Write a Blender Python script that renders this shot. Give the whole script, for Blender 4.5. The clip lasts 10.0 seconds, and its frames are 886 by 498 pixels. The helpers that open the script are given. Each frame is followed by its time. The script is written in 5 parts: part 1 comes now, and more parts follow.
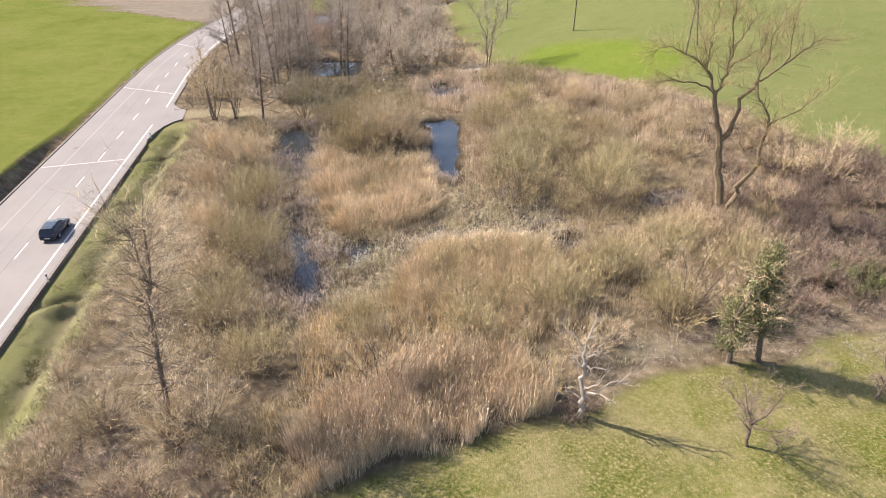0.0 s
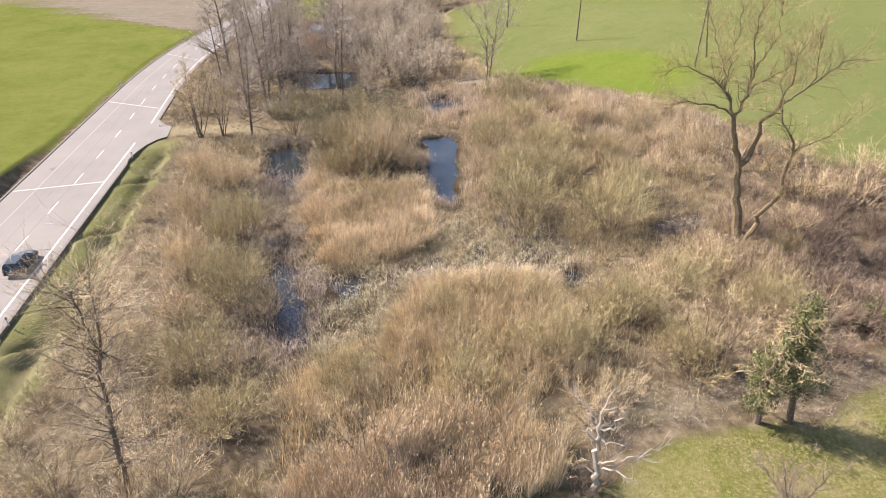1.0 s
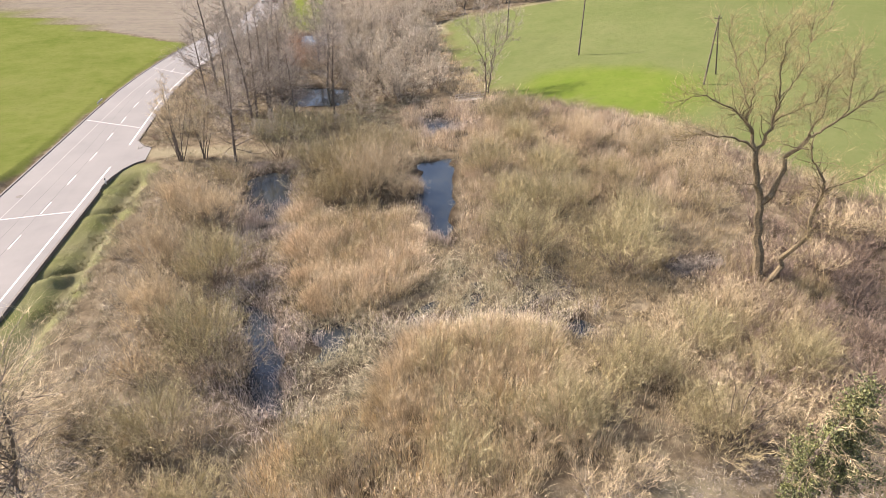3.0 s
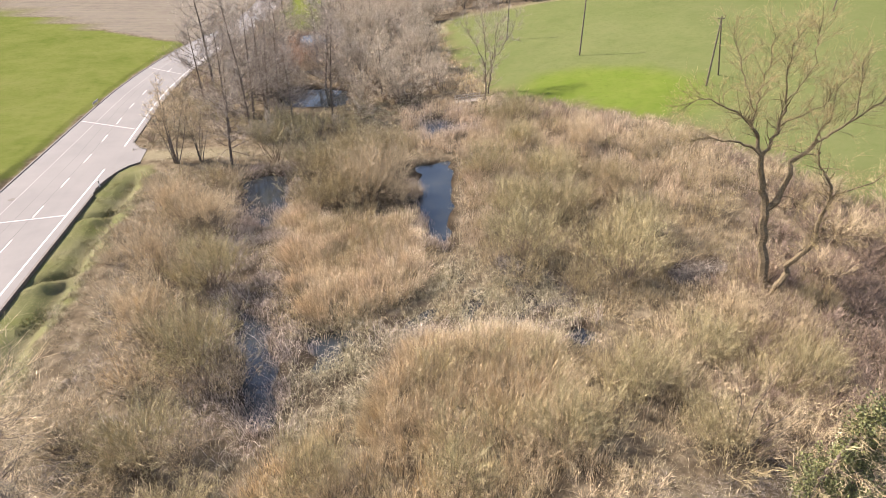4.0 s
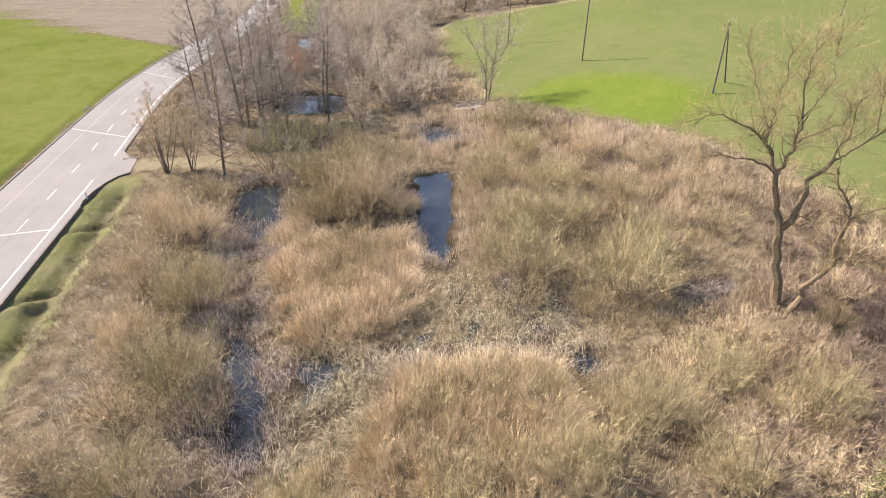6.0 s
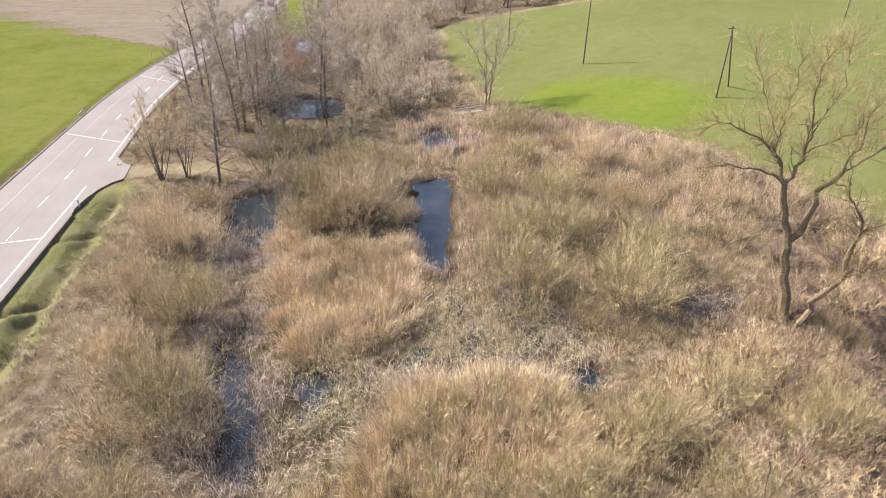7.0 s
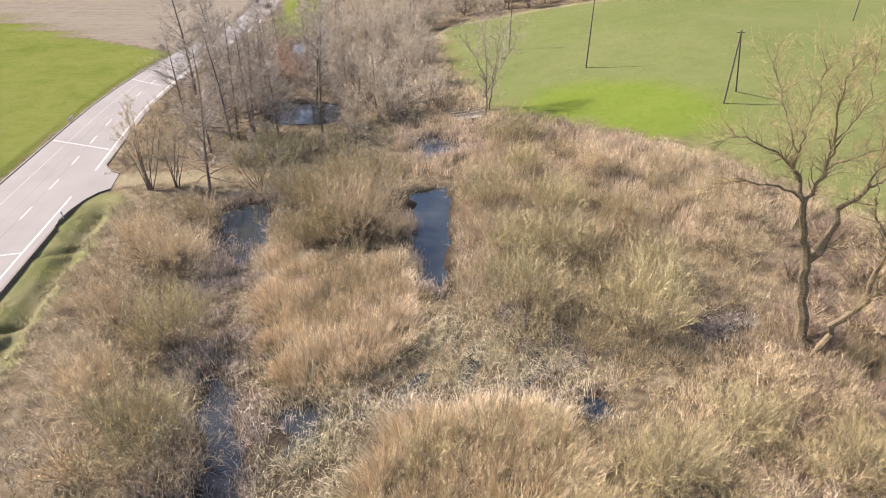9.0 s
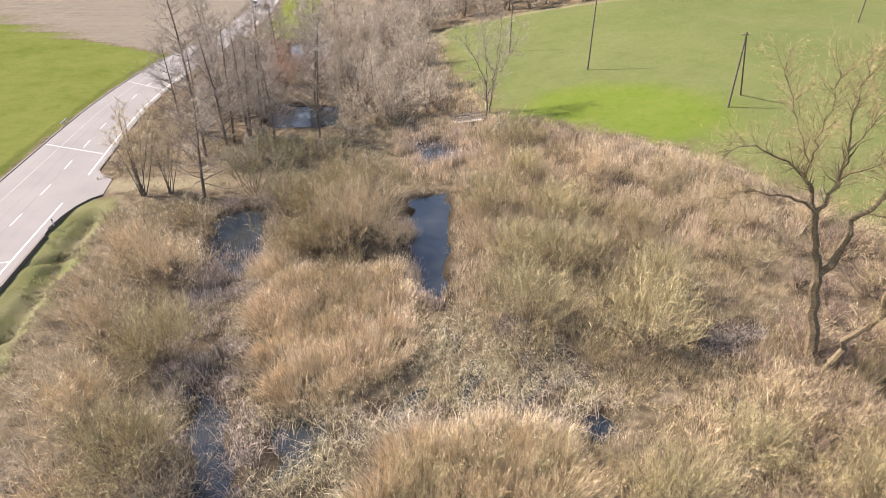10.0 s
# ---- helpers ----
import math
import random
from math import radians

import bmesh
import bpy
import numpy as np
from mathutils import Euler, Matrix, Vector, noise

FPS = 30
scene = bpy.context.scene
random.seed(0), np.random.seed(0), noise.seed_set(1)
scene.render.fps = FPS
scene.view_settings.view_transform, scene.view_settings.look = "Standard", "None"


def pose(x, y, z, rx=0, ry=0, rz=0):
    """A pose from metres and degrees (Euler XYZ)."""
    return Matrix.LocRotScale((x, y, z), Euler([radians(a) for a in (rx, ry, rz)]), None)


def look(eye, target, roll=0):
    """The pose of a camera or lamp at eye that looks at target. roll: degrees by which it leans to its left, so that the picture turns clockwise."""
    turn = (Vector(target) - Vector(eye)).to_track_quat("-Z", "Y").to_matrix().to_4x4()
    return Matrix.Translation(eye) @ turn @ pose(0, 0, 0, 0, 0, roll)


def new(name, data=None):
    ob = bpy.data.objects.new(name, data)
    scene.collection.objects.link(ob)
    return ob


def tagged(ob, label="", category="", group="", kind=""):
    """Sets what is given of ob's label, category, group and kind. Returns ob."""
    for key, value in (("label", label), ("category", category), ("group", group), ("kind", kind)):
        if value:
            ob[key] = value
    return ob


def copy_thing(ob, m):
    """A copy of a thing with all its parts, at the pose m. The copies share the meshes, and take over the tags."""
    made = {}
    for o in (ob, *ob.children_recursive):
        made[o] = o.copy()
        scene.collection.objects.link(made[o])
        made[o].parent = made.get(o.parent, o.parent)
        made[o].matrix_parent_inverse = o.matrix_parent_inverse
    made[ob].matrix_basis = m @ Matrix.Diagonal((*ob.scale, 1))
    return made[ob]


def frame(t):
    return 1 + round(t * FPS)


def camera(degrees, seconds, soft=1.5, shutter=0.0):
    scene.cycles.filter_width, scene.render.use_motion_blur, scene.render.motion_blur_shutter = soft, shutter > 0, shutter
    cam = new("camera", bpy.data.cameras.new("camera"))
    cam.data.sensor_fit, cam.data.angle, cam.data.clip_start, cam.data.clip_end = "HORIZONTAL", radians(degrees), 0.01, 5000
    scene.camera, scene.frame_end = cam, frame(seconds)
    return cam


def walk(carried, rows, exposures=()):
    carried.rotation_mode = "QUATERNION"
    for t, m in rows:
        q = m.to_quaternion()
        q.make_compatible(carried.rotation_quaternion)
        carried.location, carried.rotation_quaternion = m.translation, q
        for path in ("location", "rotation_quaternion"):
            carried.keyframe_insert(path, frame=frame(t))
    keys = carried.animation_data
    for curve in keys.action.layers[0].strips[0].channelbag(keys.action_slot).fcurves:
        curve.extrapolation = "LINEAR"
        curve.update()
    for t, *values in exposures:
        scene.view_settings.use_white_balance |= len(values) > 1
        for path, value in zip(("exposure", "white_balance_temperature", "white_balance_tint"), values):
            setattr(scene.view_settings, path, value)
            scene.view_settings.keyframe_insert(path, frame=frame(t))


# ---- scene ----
# The camera: a drone that flies slowly forward over a wetland beside a country road.
cam = camera(73.3, 10.0, soft=0.65)
METRES, EYE, TILT, LEAN, TURN = 24.35, 33.0, 0.0, 0.0, -9.1
ROWS = [
    (0.0, 0.0, 0.0, 0.0, 0.12, -31.36, -0.19),
    (0.5, 0.0066, 0.117, 0.0068, 0.14, -31.23, -0.16),
    (1.0, 0.0124, 0.2421, 0.0121, 0.11, -31.1, -0.15),
    (1.5, 0.0199, 0.3505, 0.0195, 0.1, -30.93, -0.14),
    (2.0, 0.0268, 0.4387, 0.025, 0.07, -30.64, -0.2),
    (2.5, 0.0308, 0.4853, 0.0265, 0.07, -30.56, -0.27),
    (4.0, 0.0415, 0.5754, 0.028, 0.12, -30.73, -0.33),
    (4.5, 0.0435, 0.6035, 0.0295, 0.14, -30.73, -0.36),
    (5.0, 0.0461, 0.6355, 0.0331, 0.16, -30.76, -0.36),
    (5.5, 0.0482, 0.6681, 0.0365, 0.19, -30.76, -0.38),
    (6.0, 0.0493, 0.706, 0.0402, 0.2, -30.72, -0.4),
    (7.5, 0.0554, 0.8138, 0.0449, 0.2, -30.65, -0.41),
    (8.0, 0.0576, 0.8487, 0.0434, 0.22, -30.66, -0.42),
    (8.5, 0.0591, 0.8809, 0.0414, 0.24, -30.64, -0.42),
    (9.0, 0.0618, 0.9174, 0.0407, 0.24, -30.64, -0.41),
    (9.5, 0.0665, 0.953, 0.0399, 0.28, -30.63, -0.39),
    (10.0, 0.0682, 0.9957, 0.0397, 0.29, -30.64, -0.41),
]
EXPOSURE = 1.42
walk(
    cam,
    [(t, pose(0, 0, EYE, TILT, LEAN, TURN) @ pose(METRES * x, METRES * y, METRES * z, 90 + pitch, roll, yaw)) for t, x, y, z, yaw, pitch, roll in ROWS],
    exposures=((0.0, EXPOSURE, 6750, 18), (10.0, EXPOSURE, 6650, 18)),
)

# ---- world and sun: a clear early spring day ----
SUN_FROM = Vector((-0.86, 0.50, 0.0)).normalized()
SUN_HEIGHT = radians(42)
world = bpy.data.worlds.new("sky")
scene.world = world
world.use_nodes = True
wn, wl = world.node_tree.nodes, world.node_tree.links
sky = wn.new("ShaderNodeTexSky")
sky.sky_type, sky.sun_disc = "NISHITA", False
sky.sun_elevation, sky.sun_rotation = SUN_HEIGHT, math.atan2(SUN_FROM.x, SUN_FROM.y)
sky.dust_density, sky.air_density = 1.5, 1.0
wl.new(sky.outputs[0], wn["Background"].inputs[0])
wn["Background"].inputs[1].default_value = 0.11
sun = new("sun", bpy.data.lights.new("sun", "SUN"))
sun.data.energy, sun.data.angle, sun.data.color = 4.6, radians(0.55), (1.0, 0.92, 0.80)
sun.matrix_world = look((0, 0, 0), -(SUN_FROM * math.cos(SUN_HEIGHT) + Vector((0, 0, math.sin(SUN_HEIGHT)))))


# ---- materials ----
def node_tree(name):
    m = bpy.data.materials.new(name)
    m.use_nodes = True
    return m, m.node_tree.nodes, m.node_tree.links


def noise_tex(n, l, scale, detail=4.0, rough=0.55, where=None):
    t = n.new("ShaderNodeTexNoise")
    t.inputs["Scale"].default_value, t.inputs["Detail"].default_value, t.inputs["Roughness"].default_value = scale, detail, rough
    if where is not None:
        l.new(where, t.inputs["Vector"])
    return t.outputs["Fac"]


def ramp(n, l, fac, stops):
    r = n.new("ShaderNodeValToRGB")
    while len(r.color_ramp.elements) < len(stops):
        r.color_ramp.elements.new(0.5)
    for e, (p, c) in zip(r.color_ramp.elements, stops):
        e.position, e.color = p, (*c, 1.0) if len(c) == 3 else c
    l.new(fac, r.inputs[0])
    return r.outputs[0]


def mix(n, l, fac, a, b, how="MIX"):
    m = n.new("ShaderNodeMix")
    m.data_type, m.blend_type = "RGBA", how
    for sock, v in ((m.inputs[0], fac), (m.inputs[6], a), (m.inputs[7], b)):
        if isinstance(v, (int, float)):
            sock.default_value = v
        elif isinstance(v, tuple):
            sock.default_value = (*v, 1.0)
        else:
            l.new(v, sock)
    return m.outputs[2]


def maths(n, l, op, a, b=0.0):
    m = n.new("ShaderNodeMath")
    m.operation = op
    for sock, v in ((m.inputs[0], a), (m.inputs[1], b)):
        if isinstance(v, (int, float)):
            sock.default_value = v
        else:
            l.new(v, sock)
    return m.outputs[0]


def bump(n, l, fac, strength, distance):
    b = n.new("ShaderNodeBump")
    b.inputs["Strength"].default_value, b.inputs["Distance"].default_value = strength, distance
    l.new(fac, b.inputs["Height"])
    l.new(b.outputs[0], n["Principled BSDF"].inputs["Normal"])


def place(n):
    return n.new("ShaderNodeNewGeometry").outputs["Position"]


def plain(name, colour, rough=0.7, metal=0.0, scale=6.0, vary=0.25, relief=0.0):
    """A surface of one colour with mottling and a little relief."""
    m, n, l = node_tree(name)
    f = noise_tex(n, l, scale, 5.0, 0.6, n.new("ShaderNodeTexCoord").outputs["Object"])
    dark, light = tuple(c * (1 - vary) for c in colour), tuple(min(1, c * (1 + vary)) for c in colour)
    l.new(ramp(n, l, f, [(0.3, dark), (0.7, light)]), n["Principled BSDF"].inputs["Base Color"])
    n["Principled BSDF"].inputs["Roughness"].default_value = rough
    n["Principled BSDF"].inputs["Metallic"].default_value = metal
    if relief:
        bump(n, l, f, 0.6, relief)
    return m


def stalks(name, dark, mid, light, patch=0.12, patch_mix=0.45, patch_colour=None, rough=0.75):
    """Dry stems and twigs: each island takes its own tone, and patches some metres wide drift in colour."""
    m, n, l = node_tree(name)
    g = n.new("ShaderNodeNewGeometry")
    own = n.new("ShaderNodeObjectInfo").outputs["Random"]
    tone = ramp(n, l, g.outputs["Random Per Island"], [(0.0, dark), (0.5, mid), (1.0, light)])
    drift = noise_tex(n, l, patch, 3.0, 0.6, g.outputs["Position"])
    drift = ramp(n, l, drift, [(0.38, (0, 0, 0)), (0.62, (1, 1, 1))])
    tone = mix(n, l, maths(n, l, "MULTIPLY", drift, patch_mix), tone, patch_colour or dark)
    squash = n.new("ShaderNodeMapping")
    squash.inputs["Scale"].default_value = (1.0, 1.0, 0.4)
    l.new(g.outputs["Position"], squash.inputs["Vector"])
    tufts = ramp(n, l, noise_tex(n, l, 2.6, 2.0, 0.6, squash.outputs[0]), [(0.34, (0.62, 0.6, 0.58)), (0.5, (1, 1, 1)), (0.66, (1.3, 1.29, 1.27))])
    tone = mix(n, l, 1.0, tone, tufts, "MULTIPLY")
    hue = n.new("ShaderNodeHueSaturation")
    l.new(maths(n, l, "MULTIPLY_ADD", own, 0.28), hue.inputs["Value"])
    hue.inputs["Value"].links[0].from_node.inputs[2].default_value = 0.86
    l.new(tone, hue.inputs["Color"])
    l.new(hue.outputs[0], n["Principled BSDF"].inputs["Base Color"])
    n["Principled BSDF"].inputs["Roughness"].default_value = rough
    return m


def ground_material():
    m, n, l = node_tree("ground")
    p = place(n)
    cover = n.new("ShaderNodeAttribute")
    cover.attribute_name = "cover"
    s = n.new("ShaderNodeSeparateColor")
    l.new(cover.outputs["Color"], s.inputs[0])
    tone = n.new("ShaderNodeAttribute")
    tone.attribute_name = "tone"
    st = n.new("ShaderNodeSeparateColor")
    l.new(tone.outputs["Color"], st.inputs[0])
    coarse, fine, grain = noise_tex(n, l, 0.05, 5, 0.6, p), noise_tex(n, l, 0.7, 6, 0.65, p), noise_tex(n, l, 9.0, 4, 0.7, p)
    litter = ramp(n, l, fine, [(0.32, (0.045, 0.035, 0.024)), (0.5, (0.13, 0.104, 0.072)), (0.7, (0.27, 0.222, 0.155))])
    litter = mix(n, l, maths(n, l, "MULTIPLY", grain, 0.6), litter, (0.10, 0.078, 0.048))
    # fresh meadow, paler dry sward, and mossy lawn
    lush = ramp(n, l, coarse, [(0.32, (0.092, 0.118, 0.024)), (0.55, (0.125, 0.144, 0.037)), (0.72, (0.156, 0.16, 0.056))])
    mottle = ramp(n, l, noise_tex(n, l, 0.3, 6, 0.7, p), [(0.36, (0, 0, 0)), (0.66, (1, 1, 1))])
    lush = mix(n, l, maths(n, l, "MULTIPLY", mottle, 0.55), lush, (0.172, 0.168, 0.06))
    lush = mix(n, l, maths(n, l, "MULTIPLY", fine, 0.3), lush, (0.07, 0.10, 0.02))
    pale = ramp(n, l, coarse, [(0.3, (0.098, 0.122, 0.045)), (0.6, (0.121, 0.139, 0.058)), (0.75, (0.143, 0.149, 0.070))])
    pale = mix(n, l, maths(n, l, "MULTIPLY", fine, 0.45), pale, (0.095, 0.12, 0.035))
    pale = mix(n, l, maths(n, l, "MULTIPLY", mottle, 0.3), pale, (0.168, 0.165, 0.08))
    moss = ramp(n, l, noise_tex(n, l, 4.5, 8, 0.72, p), [(0.32, (0.030, 0.032, 0.012)), (0.45, (0.085, 0.098, 0.026)), (0.54, (0.15, 0.142, 0.05)), (0.64, (0.32, 0.265, 0.155))])
    straw = ramp(n, l, noise_tex(n, l, 0.16, 6, 0.7, p), [(0.40, (0, 0, 0)), (0.58, (1, 1, 1))])
    moss = mix(n, l, maths(n, l, "MULTIPLY", straw, 0.6), moss, (0.27, 0.225, 0.125))
    juicy = ramp(n, l, noise_tex(n, l, 0.11, 5, 0.65, p), [(0.38, (1, 1, 1)), (0.52, (0, 0, 0))])
    juicy = maths(n, l, "MULTIPLY", juicy, ramp(n, l, noise_tex(n, l, 2.2, 6, 0.7, p), [(0.36, (0, 0, 0)), (0.6, (1, 1, 1))]))
    moss = mix(n, l, maths(n, l, "MULTIPLY", juicy, 0.6), moss, (0.10, 0.122, 0.018))
    green = mix(n, l, st.outputs[0], lush, pale)
    green = mix(n, l, maths(n, l, "MULTIPLY", tone.outputs["Alpha"], 0.6), green, mix(n, l, maths(n, l, "MULTIPLY", mottle, 0.5), (0.098, 0.158, 0.018), (0.135, 0.17, 0.03)))
    green = mix(n, l, st.outputs[1], green, moss)
    green = mix(n, l, maths(n, l, "MULTIPLY", grain, 0.30), green, (0.06, 0.068, 0.016))
    flecks = ramp(n, l, noise_tex(n, l, 1.1, 7, 0.75, p), [(0.50, (0, 0, 0)), (0.66, (1, 1, 1))])
    green = mix(n, l, maths(n, l, "MULTIPLY", flecks, 0.35), green, (0.062, 0.086, 0.018))
    furrow = n.new("ShaderNodeMapping")
    furrow.inputs["Rotation"].default_value = (0, 0, 0.62)
    furrow.inputs["Scale"].default_value = (0.05, 1.1, 1)
    l.new(p, furrow.inputs["Vector"])
    clods = noise_tex(n, l, 0.35, 7, 0.68, p)
    soil = ramp(n, l, noise_tex(n, l, 0.5, 5, 0.65, furrow.outputs[0]), [(0.30, (0.115, 0.096, 0.080)), (0.70, (0.185, 0.158, 0.132))])
    soil = mix(n, l, maths(n, l, "MULTIPLY", ramp(n, l, clods, [(0.4, (0, 0, 0)), (0.62, (1, 1, 1))]), 0.6), soil, (0.20, 0.18, 0.13))
    soil = mix(n, l, maths(n, l, "MULTIPLY", coarse, 0.5), soil, (0.165, 0.145, 0.112))
    # wet soil, and the same dark tone for painted shade below the bushes
    mud_and_shade = ramp(n, l, fine, [(0.3, (0.022, 0.017, 0.013)), (0.7, (0.075, 0.058, 0.04))])
    gravel = ramp(n, l, grain, [(0.3, (0.17, 0.155, 0.095)), (0.7, (0.29, 0.25, 0.17))])
    col = mix(n, l, s.outputs[0], litter, green)
    col = mix(n, l, s.outputs[1], col, soil)
    col = mix(n, l, s.outputs[2], col, mud_and_shade)
    col = mix(n, l, st.outputs[2], col, gravel)
    l.new(col, n["Principled BSDF"].inputs["Base Color"])
    n["Principled BSDF"].inputs["Roughness"].default_value = 0.9
    n["Principled BSDF"].inputs["Specular IOR Level"].default_value = 0.0
    bump(n, l, maths(n, l, "ADD", fine, grain), 0.9, 0.12)
    return m


def asphalt_material():
    m, n, l = node_tree("asphalt")
    p = place(n)
    mp = n.new("ShaderNodeMapping")
    mp.inputs["Scale"].default_value = (1.0, 0.04, 1.0)
    l.new(p, mp.inputs["Vector"])
    tracks, patches, grain = noise_tex(n, l, 0.9, 3, 0.5, mp.outputs[0]), noise_tex(n, l, 0.12, 5, 0.65, p), noise_tex(n, l, 30, 3, 0.7, p)
    col = ramp(n, l, patches, [(0.3, (0.112, 0.104, 0.099)), (0.7, (0.168, 0.156, 0.143))])
    col = mix(n, l, maths(n, l, "MULTIPLY", tracks, 0.5), col, (0.18, 0.166, 0.154))
    col = mix(n, l, maths(n, l, "MULTIPLY", grain, 0.3), col, (0.14, 0.13, 0.128))
    l.new(col, n["Principled BSDF"].inputs["Base Color"])
    n["Principled BSDF"].inputs["Roughness"].default_value = 0.8
    bump(n, l, grain, 0.3, 0.01)
    return m


def water_material():
    m, n, l = node_tree("pond_water")
    p = place(n)
    f = noise_tex(n, l, 0.4, 3, 0.6, p)
    l.new(ramp(n, l, f, [(0.35, (0.012, 0.017, 0.022)), (0.7, (0.03, 0.032, 0.028))]), n["Principled BSDF"].inputs["Base Color"])
    n["Principled BSDF"].inputs["Roughness"].default_value = 0.06
    n["Principled BSDF"].inputs["IOR"].default_value = 1.33
    n["Principled BSDF"].inputs["Specular IOR Level"].default_value = 1.0
    bump(n, l, noise_tex(n, l, 2.2, 3, 0.5, p), 0.10, 0.05)
    return m


GROUND, ASPHALT, WATER = ground_material(), asphalt_material(), water_material()
PAINT = plain("road_paint", (0.50, 0.485, 0.46), 0.7, scale=2.5, vary=0.12)
FAINT = plain("worn_paint", (0.23, 0.215, 0.205), 0.8, scale=1.5, vary=0.2)
SEAM = plain("tar_seam", (0.075, 0.07, 0.068), 0.7, scale=1.2, vary=0.4)
JOINT = plain("joint_filler", (0.36, 0.335, 0.32), 0.8, scale=1.0, vary=0.15)
KERB = plain("kerb_concrete", (0.115, 0.10, 0.085), 0.85, scale=3.0, vary=0.3, relief=0.01)
BARK = plain("grey_brown_bark", (0.145, 0.108, 0.078), 0.9, scale=5.0, vary=0.5, relief=0.03)
DARK_BARK = plain("dark_bark", (0.11, 0.085, 0.065), 0.9, scale=5.0, vary=0.5, relief=0.03)
OLD_BARK = plain("furrowed_tan_bark", (0.15, 0.112, 0.064), 0.9, scale=7.0, vary=0.6, relief=0.04)
DEAD_WOOD = plain("bleached_dead_wood", (0.30, 0.262, 0.22), 0.8, scale=4.0, vary=0.25, relief=0.02)
POLE_WOOD = plain("tarred_pole_wood", (0.12, 0.095, 0.07), 0.85, scale=3.0, vary=0.35)
PLANK = plain("weathered_plank", (0.34, 0.30, 0.25), 0.85, scale=4.0, vary=0.3)
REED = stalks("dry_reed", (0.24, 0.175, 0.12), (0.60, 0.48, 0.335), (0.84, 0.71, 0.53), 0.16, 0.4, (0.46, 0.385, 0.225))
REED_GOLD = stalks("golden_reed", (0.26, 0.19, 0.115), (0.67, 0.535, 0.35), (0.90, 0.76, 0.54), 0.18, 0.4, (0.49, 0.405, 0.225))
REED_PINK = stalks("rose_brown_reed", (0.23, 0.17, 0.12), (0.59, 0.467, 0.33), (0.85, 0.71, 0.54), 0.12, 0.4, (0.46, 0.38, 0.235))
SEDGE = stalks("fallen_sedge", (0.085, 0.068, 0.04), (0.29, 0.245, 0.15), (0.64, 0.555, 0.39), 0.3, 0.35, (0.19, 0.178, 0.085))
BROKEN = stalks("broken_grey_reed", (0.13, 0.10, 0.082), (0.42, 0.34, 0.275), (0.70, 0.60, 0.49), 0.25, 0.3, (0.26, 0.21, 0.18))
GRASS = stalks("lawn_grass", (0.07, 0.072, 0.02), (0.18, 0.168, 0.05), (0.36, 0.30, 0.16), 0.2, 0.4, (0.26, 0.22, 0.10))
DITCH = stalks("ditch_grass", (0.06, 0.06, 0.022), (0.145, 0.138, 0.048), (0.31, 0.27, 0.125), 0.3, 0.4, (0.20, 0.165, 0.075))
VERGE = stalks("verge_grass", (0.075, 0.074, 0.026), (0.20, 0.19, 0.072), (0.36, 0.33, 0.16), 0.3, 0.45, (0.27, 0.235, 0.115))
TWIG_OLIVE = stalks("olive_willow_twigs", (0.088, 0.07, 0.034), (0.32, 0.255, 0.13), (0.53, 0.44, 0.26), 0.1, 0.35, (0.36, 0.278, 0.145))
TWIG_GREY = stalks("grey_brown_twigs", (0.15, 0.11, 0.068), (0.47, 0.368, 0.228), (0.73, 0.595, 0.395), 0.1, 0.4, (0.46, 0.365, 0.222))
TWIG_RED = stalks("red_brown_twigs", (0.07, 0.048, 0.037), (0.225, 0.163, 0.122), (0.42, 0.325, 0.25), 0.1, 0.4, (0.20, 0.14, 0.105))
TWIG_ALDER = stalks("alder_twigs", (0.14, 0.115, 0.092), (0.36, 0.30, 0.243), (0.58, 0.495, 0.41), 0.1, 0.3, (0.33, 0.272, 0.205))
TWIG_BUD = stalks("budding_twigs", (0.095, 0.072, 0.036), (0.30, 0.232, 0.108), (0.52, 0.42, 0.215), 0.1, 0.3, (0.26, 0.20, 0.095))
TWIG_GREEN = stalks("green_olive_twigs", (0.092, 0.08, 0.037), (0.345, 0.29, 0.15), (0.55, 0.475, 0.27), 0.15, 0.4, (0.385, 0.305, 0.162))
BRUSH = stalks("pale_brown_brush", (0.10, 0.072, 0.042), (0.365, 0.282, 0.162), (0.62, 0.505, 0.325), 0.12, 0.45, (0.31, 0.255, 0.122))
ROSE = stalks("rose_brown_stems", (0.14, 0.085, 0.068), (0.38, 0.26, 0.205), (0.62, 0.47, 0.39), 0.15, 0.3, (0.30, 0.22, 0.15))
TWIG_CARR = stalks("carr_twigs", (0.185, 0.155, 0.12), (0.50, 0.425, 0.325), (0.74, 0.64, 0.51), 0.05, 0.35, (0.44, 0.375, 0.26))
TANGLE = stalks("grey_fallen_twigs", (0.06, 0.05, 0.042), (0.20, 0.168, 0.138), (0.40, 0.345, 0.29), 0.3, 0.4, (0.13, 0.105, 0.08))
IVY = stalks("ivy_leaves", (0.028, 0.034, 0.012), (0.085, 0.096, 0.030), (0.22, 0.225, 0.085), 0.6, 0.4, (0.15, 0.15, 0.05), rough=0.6)

